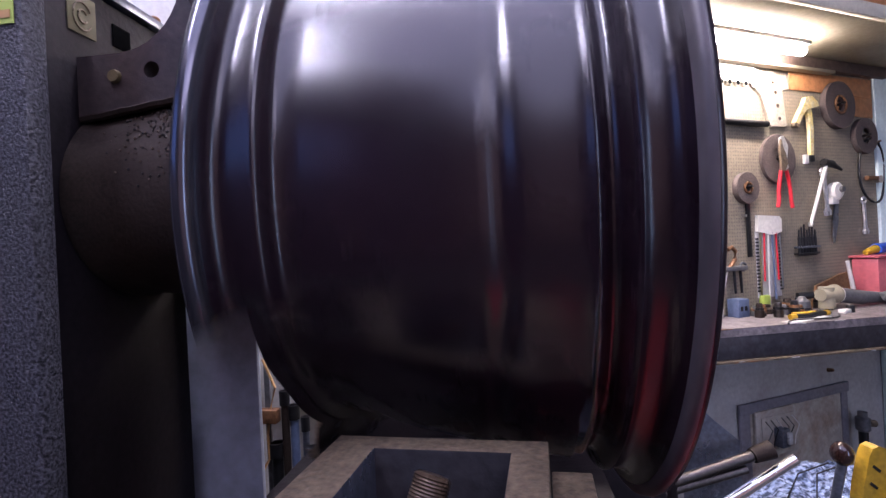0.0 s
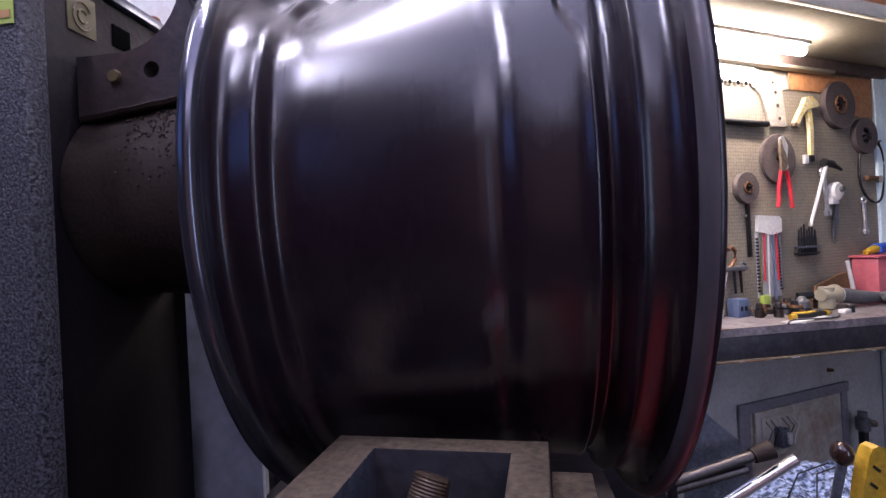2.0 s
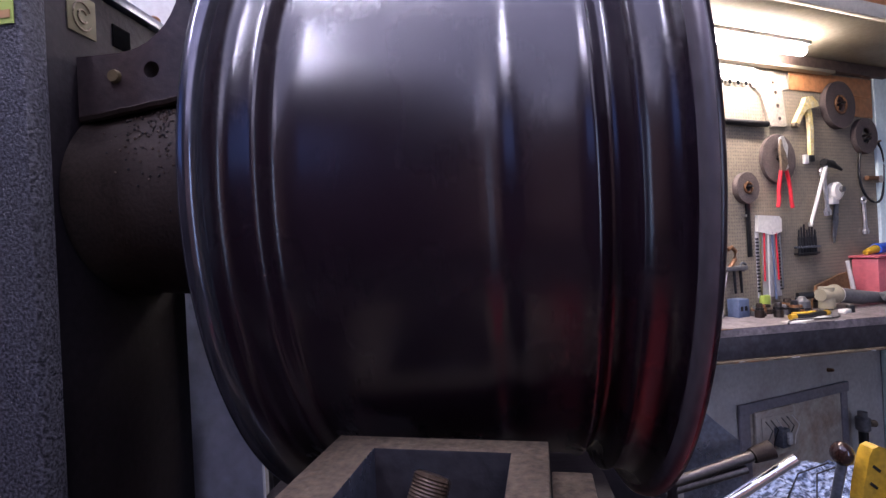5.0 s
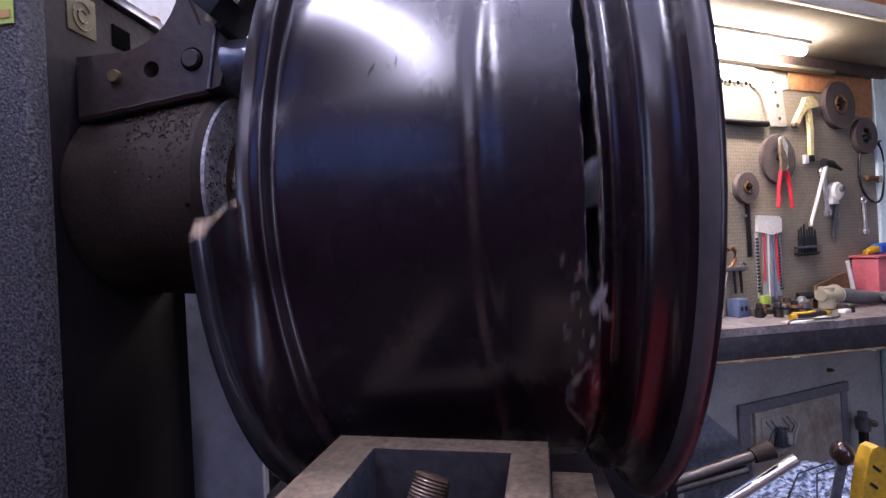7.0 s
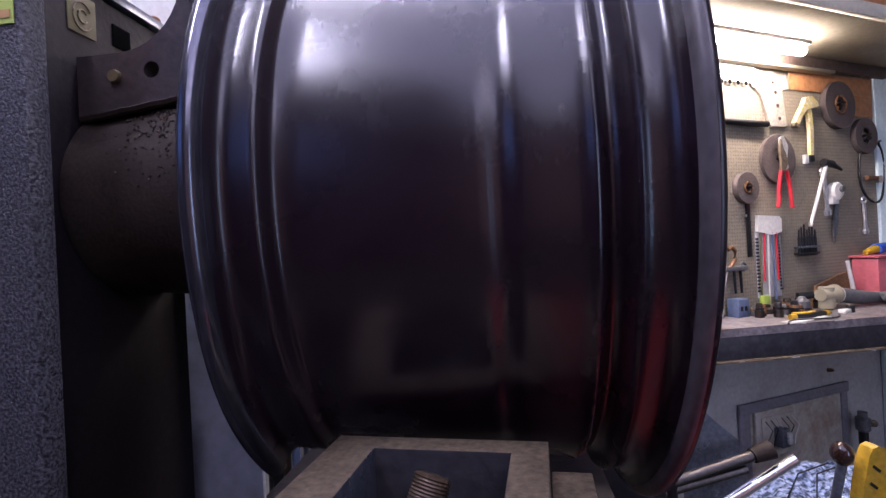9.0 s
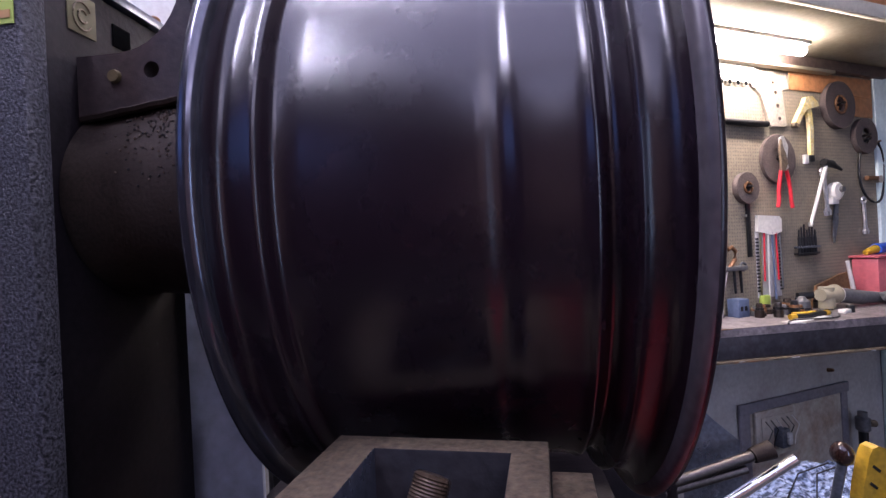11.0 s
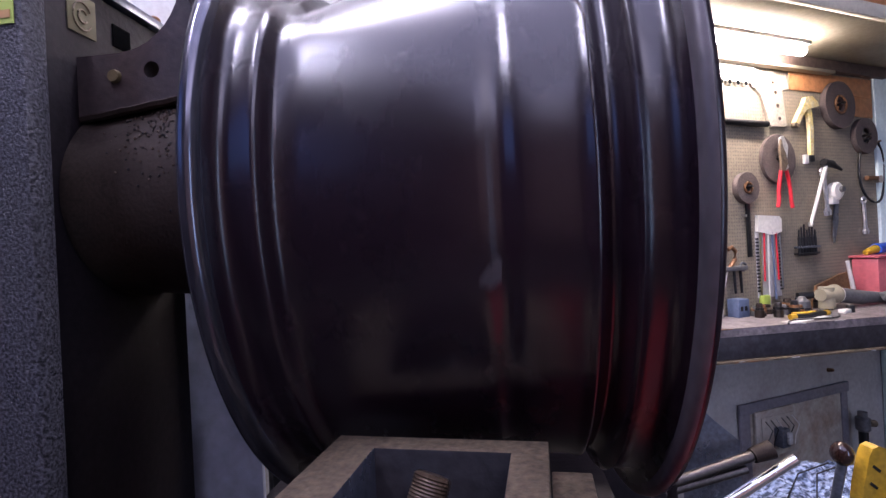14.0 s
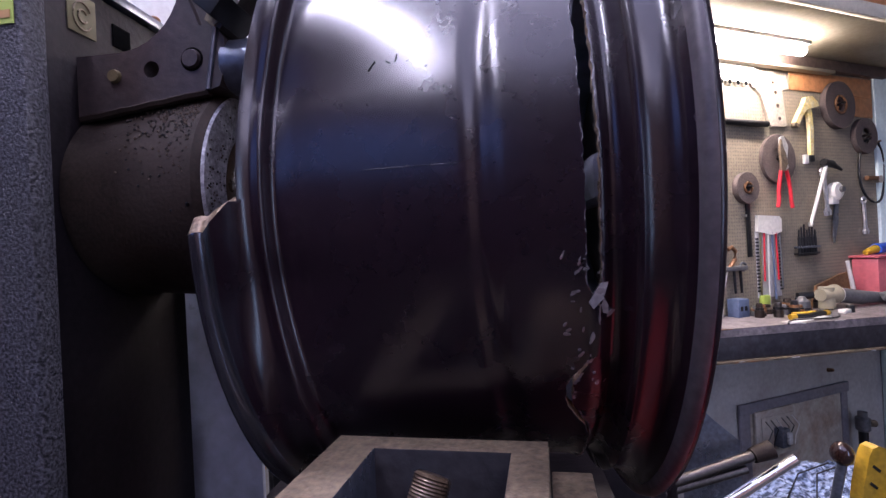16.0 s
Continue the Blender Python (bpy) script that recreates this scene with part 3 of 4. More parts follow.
    part("peeled_patch", plate([(-0.2503, 1.3233), (-0.2421, 1.3159), (-0.2365, 1.32), (-0.234, 1.329), (-0.2293, 1.3372), (-0.23, 1.352), (-0.2425, 1.349), (-0.248, 1.341), (-0.2455, 1.332)], y + 0.0052, y + 0.0064, moved=o), M_TANPATCH, t, "peeled tan paint patch")
    part("square_bar", new_box(-0.011, 0.011, -0.02, 0.03, -0.011, 0.011, 0.001, o @ Matrix.Translation((-0.230, y, 1.328)) @ Matrix.Rotation(radians(42), 4, "Y")), M_BLACK, t, "black square bar end")
    for x, z, r in ((-0.334, 1.279, 0.006), (-0.260, 1.287, 0.0085)):
        bm = turned([(-0.002, r), (0.001, r), (0.0035, r * 0.86)], "y", 20, None, o @ Matrix.Translation((x, y, z)) @ Matrix.Rotation(radians(180), 4, "X"))
        part("bolt", bm, M_BRASS if r < 0.007 else M_ARM, arm)
        if r > 0.007:
            part("bolt_recess", turned([(-0.001, r * 1.22), (0.0004, r * 1.22)], "y", 20, None, o @ Matrix.Translation((x, y, z)) @ Matrix.Rotation(radians(180), 4, "X")), M_VOID, arm)
    bm = turned([(-0.236, 0.022), (-0.234, 0.024), (-0.185, 0.024), (-0.18, 0.021)], "x", 24, None, o @ Matrix.Translation((0, y + 0.022, 1.284)))
    part("clamp_pin", bm, M_STEEL2, t, "blue-grey round steel pin")
    # weld seam between arm and housing
    bm = tube([(-0.372 + 0.125 * k / 12, y + 0.004, 1.2455 + 0.0135 * k / 12 + 0.0004 * math.sin(k * 2.1)) for k in range(13)], 0.0045, 8)
    bmesh.ops.transform(bm, matrix=o, verts=bm.verts)
    part("weld_seam", bm, M_CAST, arm)
    # label, small plates and holes on the side
    mp = part("maker_plate", new_box(-0.3748, -0.3735, -0.080, -0.050, 1.325, 1.362, 0.0004, o), M_LABEL, t, "olive yellow maker plate with a round mark")
    bm = bmesh.new()
    tube([(-0.373, -0.065 + 0.010 * math.cos(radians(a)), 1.342 + 0.013 * math.sin(radians(a))) for a in range(30, 331, 20)], 0.0009, 6, bm)
    tube([(-0.373, -0.065 + 0.005 * math.cos(radians(a)), 1.342 + 0.006 * math.sin(radians(a))) for a in range(30, 331, 25)], 0.0009, 6, bm)
    bmesh.ops.transform(bm, matrix=o, verts=bm.verts)
    part("round_mark", bm, M_TANPATCH, mp)
    # dark inside of a square hole, shown by a flat black plate
    part("slot_hole_dark", new_box(-0.3752, -0.3735, -0.030, -0.008, 1.330, 1.352, 0.0002, o), M_VOID, t)
    part("top_plate", new_box(-0.70, -0.371, -0.055, 0.055, 1.374, 1.384, 0.001, o), M_STEEL2, t)
    bm = turned([(0, 0.006), (0.004, 0.006), (0.006, 0.004)], "z", 12, None, o @ Matrix.Translation((-0.378, 0.035, 1.384)))
    part("screw", bm, M_BROWN, t)
    st = part("sticker", new_box(-0.375, -0.348, -0.1512, -0.1503, 1.293, 1.335, 0.0, o), M_LIME, t, "lime green sticker")
    part("sticker_stripe", new_box(-0.372, -0.350, -0.1518, -0.1513, 1.297, 1.303, 0.0, o), M_COPPER, st)
    # grit stuck to the housing
    rnd = random.Random(4)
    for mt, count, name in ((M_BLACK, 330, "dark_grit"), (M_RUST, 330, "rust_grit")):
        bm = bmesh.new()
        for k in range(count):
            a, x = radians(rnd.gauss(47, 20)), -0.252 - abs(rnd.gauss(0, 0.032))
            if x < -0.35:
                continue
            r = 0.103 - 0.009 * max(0, (-0.252 - x) / 0.106)
            e = rnd.uniform(0.0004, 0.0013) * (1.6 if rnd.random() < 0.05 else 1)
            bmesh.ops.create_icosphere(bm, subdivisions=1, radius=e, matrix=o @ Matrix.Translation((x, -r * math.cos(a), 1.175 + r * math.sin(a))))
        for k in range(count // 3):
            a, q = radians(rnd.gauss(-35, 45)), rnd.uniform(0.066, 0.095)
            bmesh.ops.create_icosphere(bm, subdivisions=1, radius=rnd.uniform(0.0004, 0.0013), matrix=o @ Matrix.Translation((-0.2399, -q * math.cos(a), 1.175 + q * math.sin(a))))
        tagged(part(name, bm, mt, hs), "crusted grit", kind="stuff")


headstock()


def tool_block():
    z = 1.0
    t = thing("tool_post", pose(-0.045, -0.25, 0, 0, 0, -4.5), "ground steel square tool post with a deep slot", "tool post")
    o = Matrix.Translation((0, 0, 0))
    x0, x1, y0, y1 = -0.066, 0.059, -0.05, 0.069
    out = [(x0, y0), (x0, y1), (x1, y1), (x1, y0), (x1 - 0.020, y0), (x1 - 0.020, y1 - 0.017), (x0 + 0.028, y1 - 0.017), (x0 + 0.028, y0)]
    bm = bmesh.new()
    face = bm.faces.new([bm.verts.new((x, y, z)) for x, y in out])
    low = bmesh.ops.extrude_face_region(bm, geom=[face])
    bmesh.ops.translate(bm, vec=(0, 0, -0.09), verts=[g for g in low["geom"] if isinstance(g, bmesh.types.BMVert)])
    bmesh.ops.recalc_face_normals(bm, faces=bm.faces)
    bmesh.ops.bevel(bm, geom=[e for e in bm.edges if abs(e.verts[0].co.z - z) < 1e-6 and abs(e.verts[1].co.z - z) < 1e-6], offset=0.0012, segments=2, affect="EDGES", profile=0.5)
    # slot walls painted shade-dark, the left one bluish as if lit
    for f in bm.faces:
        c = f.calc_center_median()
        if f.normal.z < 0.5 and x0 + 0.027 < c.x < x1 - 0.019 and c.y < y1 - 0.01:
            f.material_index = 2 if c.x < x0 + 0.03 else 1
    part("body", bm, (M_STEEL, M_SLOTSHADE, M_STEEL2), t)
    # black floor carries the deep slot's shade
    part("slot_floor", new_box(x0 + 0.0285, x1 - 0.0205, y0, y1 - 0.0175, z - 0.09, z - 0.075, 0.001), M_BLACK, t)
    rows = []
    for k in range(22):
        rows += [(k * 0.0016, 0.0092), (k * 0.0016 + 0.0008, 0.0098)]
    bm = turned(rows + [(0.036, 0.008)], "z", 20)
    bmesh.ops.transform(bm, matrix=pose(-0.006, 0.010, z - 0.032, -24, 16, 0), verts=bm.verts)
    part("clamp_screw", bm, M_BUSH, t)
    part("lower_block", new_box(x1 + 0.001, x1 + 0.022, y0, y1 - 0.01, z - 0.09, z - 0.012, 0.001), M_STEEL, t)
    part("slide", new_box(-0.09, 0.1, -0.14, 0.09, 0.80, z - 0.0905, 0.004), M_MACH, t)
    bed = thing("lathe_bed", pose(0, -0.27, 0), "oily red cast lathe bed on two feet", "machine bed")
    part("ways", new_box(-0.35, 0.5, -0.28, 0.16, 0.62, 0.76, 0.006), M_MACH, bed)
    part("apron", new_box(0.06, 0.27, -0.28, 0.16, 0.7605, 0.7995, 0.006), M_REDPAINT, bed, "oily red painted apron")
    part("saddle", new_box(-0.33, 0.12, 0.161, 0.60, 0.60, 0.7995, 0.006), M_MACH, bed)
    # added sheet: keeps the pale wall out of view and out of the rim's reflection
    part("dark_backing", new_box(-0.335, 0.235, 0.601, 0.612, 0.0, 0.985, 0.003), M_MACH, bed, "dark sheet added behind the bed to cover the pale wall")
    part("left_way", new_box(-0.35, 0.0595, -0.10, 0.16, 0.7605, 0.7995, 0.006), M_MACH, bed)
    for x in (-0.28, 0.4):
        part("foot", new_box(x - 0.08, x + 0.08, -0.13, 0.13, 0, 0.62, 0.006), M_MACH, bed)


tool_block()


# ---------------------------------------------------------------- tool wall
def tool_wall():
    solid("pegboard", new_box(-1.0, 0.535, -0.02, -0.004, 0.835, 1.76), M_PEG, WALL, "brown perforated hardboard tool panel on the wall", "pegboard", kind="structure")
    sh = thing("shelf", WALL, "grey painted overhead shelf board with an orange front edge", "shelf")
    part("board", new_box(-1.3, 1.3, -0.312, -0.004, 1.77, 1.80, 0.002), M_SHELF, sh)
    part("edge_strip", new_box(-1.3, 1.3, -0.330, -0.3125, 1.768, 1.812, 0.002), M_CREAM, sh, "pale edge strip")
    part("upstand", new_box(-1.3, 1.3, -0.300, -0.285, 1.8005, 1.92, 0.002), M_WOOD, sh, "orange plywood upstand")
    b = thing("workbench", WALL, "worn grey workbench with a dark steel apron", "workbench")
    bm = bmesh.new()
    out = [(-1.0, -0.085), (0.6, -0.45), (0.6, -0.005), (-1.0, -0.005)]
    lo = [bm.verts.new((x, y, 0.805)) for x, y in out]
    hi = [bm.verts.new((x, y, 0.83)) for x, y in out]
    bm.faces.new(lo[::-1]), bm.faces.new(hi)
    for i in range(4):
        bm.faces.new((lo[i], lo[(i + 1) % 4], hi[(i + 1) % 4], hi[i]))
    part("benchtop", bm, M_BENCH, b)
    ang = math.degrees(math.atan2(-0.365, 1.6))
    part("apron", new_box(0.0, 1.64, 0.0, 0.022, 0.735, 0.8045, 0.002, Matrix.Translation((-1.0, -0.083, 0)) @ Matrix.Rotation(radians(ang), 4, "Z")), M_APRON, b, "dark steel front apron")
    part("apron_lip", new_box(0.0, 1.64, -0.012, 0.022, 0.727, 0.7345, 0.002, Matrix.Translation((-1.0, -0.083, 0)) @ Matrix.Rotation(radians(ang), 4, "Z")), M_STEEL, b)
    rnd = random.Random(8)
    for k in range(26):
        s = rnd.uniform(0.15, 1.6)
        m = Matrix.Translation((-1.0, -0.083, 0)) @ Matrix.Rotation(radians(ang), 4, "Z")
        w = rnd.uniform(0.003, 0.02)
        zz = rnd.choice((0.7275, 0.7285, 0.8275))
        part("bare_chip", new_box(s - w, s + w, -0.0128 if zz < 0.8 else -0.0035, -0.0105 if zz < 0.8 else 0.004, zz, zz + rnd.uniform(0.002, 0.004), 0.0005, m), M_BRIGHT if k % 3 else M_BROWN, b)
    for u in (-0.98, 0.56):
        part("leg", new_box(u, u + 0.06, -0.055, -0.006, 0, 0.8045, 0.003), M_APRON, b)
    solid("door_1", new_box(0.538, 1.35, -0.03, -0.002, 0.0, 1.74, 0.003), M_DOOR, WALL, "pale cyan painted door beside the tool panel", "door", kind="structure")
    lamp = thing("fluorescent_lamp", on_wall(-0.5, 0.13, 1.77), "glowing fluorescent tube under the shelf", "lamp")
    part("tube", rod(bmesh.new(), (-0.44, 0, -0.03), (0.44, 0, -0.03), 0.016), M_TUBE, lamp)
    part("housing", new_box(-0.46, 0.46, -0.02, 0.02, -0.012, 0, 0.003), M_WHITE, lamp)


tool_wall()


# ---------------------------------------------------------------- tools on the panel
P = 0.0205  # the panel's face, out from the wall


def on_panel(u, z, out=0.0, ry=0.0):
    return on_wall(u - 0.042 - 1.4 * out, P + out, z, 0, ry, 0)


def disc(name, u, z, r, thick, hole, label, material, hub=None):
    t = thing(name, on_panel(u, z), label, "grinding disc", "discs on the panel")
    rows = [(0, hole), (0, r), (thick * 0.3, r + 0.0006), (thick * 0.7, r + 0.0006), (thick, r), (thick, r * 0.45), (thick * 0.75, r * 0.42), (thick * 0.75, hole), (0, hole)]
    bm = bmesh.new()
    seg, rings = 40, []
    for h, q in rows[:-1]:
        rings.append([bm.verts.new((q * math.cos(2 * math.pi * k / seg), -h, q * math.sin(2 * math.pi * k / seg))) for k in range(seg)])
    for a, b in zip(rings, rings[1:] + rings[:1]):
        for k in range(seg):
            bm.faces.new((a[k], a[(k + 1) % seg], b[(k + 1) % seg], b[k]))
    part("disc", bm, material, t)
    part("peg", rod(bmesh.new(), (0, 0, 0.0), (0, -thick - 0.015, 0.004), min(0.005, hole * 0.8)), M_BLACK, t)
    if hub:
        bm = tube([(hub * math.cos(radians(a)), -thick - 0.001, hub * math.sin(radians(a))) for a in range(0, 361, 15)], 0.004, 8)
        part("hub_ring", bm, M_BROWN, t)


disc("grinding_disc", 0.335, 1.602, 0.092, 0.022, 0.022, "large worn brown grinding disc with a copper ring", M_DISC, 0.033)
disc("grinding_disc", 0.495, 1.486, 0.072, 0.02, 0.045, "thick dark ring-shaped grinding wheel", M_DISC)
disc("grinding_disc", -0.021, 1.383, 0.09, 0.012, 0.010, "dark brown cutting disc behind the pliers", M_DISC)
disc("grinding_disc", -0.200, 1.276, 0.055, 0.02, 0.012, "small grey-brown grinding wheel with steel centre", M_DISC, 0.018)


def steel_bracket():
    out = [(-0.62, 1.72), (-0.13, 1.714), (-0.09, 1.70), (-0.045, 1.685), (0.042, 1.70), (0.055, 1.645), (0.018, 1.640), (0.035, 1.508), (-0.052, 1.500), (-0.098, 1.618), (-0.125, 1.640)]
    for k in range(11):
        u = -0.15 - 0.04 * k
        out += [(u + 0.014, 1.640), (u + 0.010, 1.650), (u, 1.655), (u - 0.010, 1.650), (u - 0.014, 1.640)]
    out.append((-0.62, 1.64))
    t = thing("saw_bracket", on_panel(0, 0), "white-lit steel bracket with drilled leg and scalloped edge", "bracket")
    part("plate", plate(out, -0.010, -0.001, [(-0.018, 1.628, 0.008), (-0.010, 1.580, 0.008), (-0.002, 1.533, 0.008)]), M_SAWPLATE, t)
    for k in range(11):
        part("scallop_hole", turned([(0, 0.009), (0.0006, 0.009)], "y", 14, None, Matrix.Translation((-0.17 - 0.04 * k, -0.0102, 1.651)) @ Matrix.Rotation(math.pi, 4, "X")), M_VOID, t)
    part("bar", rod(bmesh.new(), (-0.62, -0.012, 1.512), (-0.075, -0.012, 1.508), 0.011), M_BLACK, t, "dark round bar")
    part("screw_head", turned([(0, 0.006), (0.004, 0.004)], "y", 12, None, Matrix.Translation((-0.03, -0.010, 1.665)) @ Matrix.Rotation(math.pi, 4, "X")), M_STEEL, t)


steel_bracket()


def yellow_wrench():
    t = thing("pipe_wrench", on_panel(0, 0), "yellow adjustable wrench hanging on the panel", "wrench")
    part("head", plate([(0.066, 1.520), (0.088, 1.513), (0.108, 1.545), (0.135, 1.572), (0.172, 1.580), (0.205, 1.588), (0.196, 1.605), (0.168, 1.625), (0.135, 1.620), (0.118, 1.590), (0.095, 1.560)], -0.022, -0.004), M_OLDYELLOW, t)
    part("handle", plate([(0.142, 1.575), (0.166, 1.575), (0.172, 1.50), (0.164, 1.40), (0.148, 1.40), (0.150, 1.50)], -0.018, -0.006), M_OLDYELLOW, t)
    part("jaw_tip", plate([(0.066, 1.520), (0.088, 1.513), (0.084, 1.503), (0.064, 1.508)], -0.021, -0.005), M_STEEL, t)
    part("tag", new_box(0.118, 0.140, -0.016, -0.004, 1.368, 1.402, 0.002), M_WHITE, t)
    part("end_cap", new_box(0.143, 0.168, -0.02, -0.004, 1.375, 1.40, 0.003), M_BLACK, t)


yellow_wrench()


def water_pump_pliers():
    t = thing("pliers", on_panel(0, 0, 0.022), "steel pliers with red handles hanging on the panel", "pliers")
    part("jaw", plate([(-0.012, 1.455), (0.004, 1.462), (0.026, 1.425), (0.018, 1.385), (0.022, 1.345), (0.006, 1.335), (-0.004, 1.36), (-0.006, 1.40)], -0.014, -0.004), M_BRIGHT, t)
    part("jaw", plate([(-0.016, 1.448), (-0.010, 1.42), (0.004, 1.395), (0.012, 1.36), (-0.004, 1.335), (-0.024, 1.335), (-0.022, 1.37), (-0.026, 1.41)], -0.020, -0.012), M_STEEL, t)
    part("handle", tube([(-0.016, -0.012, 1.337), (-0.026, -0.012, 1.30), (-0.034, -0.012, 1.26), (-0.036, -0.012, 1.225), (-0.043, -0.012, 1.203)], 0.0064, 10), M_RED, t, "red dipped grip")
    part("handle", tube([(0.012, -0.012, 1.337), (0.022, -0.012, 1.30), (0.028, -0.012, 1.26), (0.030, -0.012, 1.225), (0.036, -0.012, 1.200)], 0.0064, 10), M_RED, t, "red dipped grip")
    part("pivot", turned([(0, 0.009), (0.004, 0.008)], "y", 14, None, Matrix.Translation((-0.002, -0.019, 1.372)) @ Matrix.Rotation(math.pi, 4, "X")), M_STEEL, t)


water_pump_pliers()


def hammer():
    t = thing("hammer", on_panel(0, 0), "claw hammer with a pale handle hanging on the panel", "hammer")
    part("head", rod(rod(bmesh.new(), (0.205, -0.025, 1.372), (0.255, -0.025, 1.366), 0.014), (0.255, -0.025, 1.366), (0.312, -0.025, 1.345), 0.012, 0.005), M_BLACK, t)
    part("handle", rod(bmesh.new(), (0.226, -0.025, 1.372), (0.125, -0.018, 1.137), 0.0066, 0.0058), M_WHITE, t)
    part("grip_end", rod(bmesh.new(), (0.127, -0.018, 1.142), (0.122, -0.018, 1.130), 0.009, 0.007), M_PAPER, t)


hammer()


def spanner(u0, z0, u1, z1, w, label):
    t = thing("spanner", on_panel(u0, z0, 0, math.degrees(math.atan2(u0 - u1, z0 - z1))), label, "spanner", "spanners on the panel")
    n = math.hypot(u0 - u1, z0 - z1)
    part("shaft", plate([(-w, 0), (w, 0), (w * 0.8, -n * 0.5), (w, -n), (-w, -n), (-w * 0.8, -n * 0.5)], -0.012, -0.005), M_BRIGHT, t)
    part("open_jaw", plate([(-w, -n + 0.002), (w, -n + 0.002), (w * 2.2, -n - w), (w * 1.8, -n - w * 3), (w * 0.8, -n - w * 3.2), (w * 0.7, -n - w * 1.2), (-w * 0.7, -n - w * 1.2), (-w * 0.8, -n - w * 3.2), (-w * 1.8, -n - w * 3), (-w * 2.2, -n - w)], -0.013, -0.004), M_BRIGHT, t)
    bm = tube([(w * 1.7 * math.cos(radians(a)), -0.008, w * 1.4 + w * 1.7 * math.sin(radians(a))) for a in range(-90, 271, 20)], w * 0.7, 8)
    part("ring_end", bm, M_BRIGHT, t)


spanner(0.232, 1.325, 0.243, 1.195, 0.0085, "chrome combination spanner with an open jaw")
spanner(0.472, 1.215, 0.476, 1.11, 0.007, "small bright combination spanner")


def tape_gun():
    t = thing("folding_cutter", on_panel(0, 0), "cream round-bodied cutter with a long steel blade", "cutter")
    part("body", turned([(0.004, 0.034), (0.022, 0.036), (0.030, 0.028)], "y", 28, None, Matrix.Translation((0.285, 0, 1.262)) @ Matrix.Rotation(math.pi, 4, "X")), M_WHITE, t)
    part("knob", turned([(0.030, 0.012), (0.040, 0.010)], "y", 16, None, Matrix.Translation((0.296, 0, 1.268)) @ Matrix.Rotation(math.pi, 4, "X")), M_GREY, t)
    part("foot", new_box(0.250, 0.292, -0.024, -0.004, 1.212, 1.238, 0.003), M_WHITE, t)
    part("blade", plate([(0.288, 1.235), (0.306, 1.230), (0.296, 1.14), (0.270, 1.060), (0.264, 1.085), (0.272, 1.14)], -0.014, -0.008), M_STEEL2, t)


tape_gun()


def cable_loop():
    t = thing("cable", on_panel(0.535, 1.345), "black cable looped over a peg with a brass fitting", "cable")
    bm = tube([(0.085 * math.cos(radians(a)) + 0.006 * math.sin(a * 0.05), -0.012 - 0.004 * math.sin(a * 0.03), 0.13 * math.sin(radians(a))) for a in range(60, 425, 10)], 0.0045, 8)
    part("loop", bm, M_BLACK, t)
    part("fitting", turned([(0, 0.014), (0.018, 0.016), (0.022, 0.008)], "y", 18, None, Matrix.Translation((0.035, -0.004, -0.035)) @ Matrix.Rotation(math.pi, 4, "X")), M_CHROME, t)
    part("plug", rod(bmesh.new(), (-0.045, -0.014, -0.03), (0.02, -0.014, -0.03), 0.009), M_BROWN, t)
    part("peg", rod(bmesh.new(), (0.03, 0, 0.115), (0.03, -0.03, 0.12), 0.004), M_STEEL, t)


cable_loop()


def bit_rack():
    t = thing("bit_rack", on_panel(0.105, 1.045), "dark steel rack holding a row of black punches", "tool rack")
    part("rail", new_box(-0.053, 0.053, -0.03, -0.001, 0.004, 0.012, 0.001), M_STEEL2, t)
    part("rail", new_box(-0.056, 0.050, -0.028, -0.001, -0.020, -0.013, 0.001), M_BLACK, t)
    for k in range(7):
        u = -0.046 + 0.0152 * k
        part("punch", rod(rod(bmesh.new(), (u, -0.015, -0.024), (u, -0.015, 0.045), 0.005, seg=10), (u, -0.015, 0.045), (u + 0.001, -0.015, 0.072 + 0.011 * (k % 3)), 0.0036, 0.0025, 10), M_BLACK, t)


bit_rack()


def pencil_card():
    t = thing("pencil_display", on_panel(-0.09, 1.0), "white card display of coloured marking pencils", "display card")
    part("card", plate([(-0.064, 0.12), (-0.060, 0.178), (0.050, 0.172), (0.062, 0.162), (0.060, 0.115), (0.010, 0.105), (-0.020, 0.11)], -0.014, -0.001), M_WHITE, t)
    part("backing", new_box(-0.066, 0.058, -0.004, -0.001, -0.12, 0.12, 0.0005), M_PAPER, t)
    cols = (M_LABEL, M_RED, M_PAPER, M_BLUEGREY, M_RED, M_GREY)
    for k, c in enumerate(cols):
        u = -0.050 + 0.020 * k
        lean = -0.008 if k < 3 else 0.006
        part("pencil", rod(bmesh.new(), (u, -0.011, 0.115), (u + lean, -0.011, (-0.11, -0.06, -0.15, -0.13, -0.06, -0.09)[k]), 0.0032, seg=10), c, t)
    for side in (-0.062, 0.056):
        for k in range(16):
            part("slot", new_box(side - 0.006, side + 0.006, -0.0075, -0.004, 0.09 - 0.0125 * k, 0.096 - 0.0125 * k, 0.0), M_BLACK, t)
    part("bottom_pocket", new_box(-0.062, -0.028, -0.022, -0.001, -0.165, -0.11, 0.004), M_GREEN, t, "lime green plastic pocket")


pencil_card()


def hanging_strap():
    t = thing("steel_strap", on_panel(-0.19, 1.15), "dark steel strap hanging on a peg", "strap")
    part("strap", new_box(-0.010, 0.010, -0.008, -0.003, -0.12, 0.09, 0.001), M_BLACK, t)
    part("peg", turned([(0, 0.006), (0.012, 0.005)], "y", 12, None, Matrix.Translation((-0.018, 0, 0.028)) @ Matrix.Rotation(math.pi, 4, "X")), M_CHROME, t)


hanging_strap()

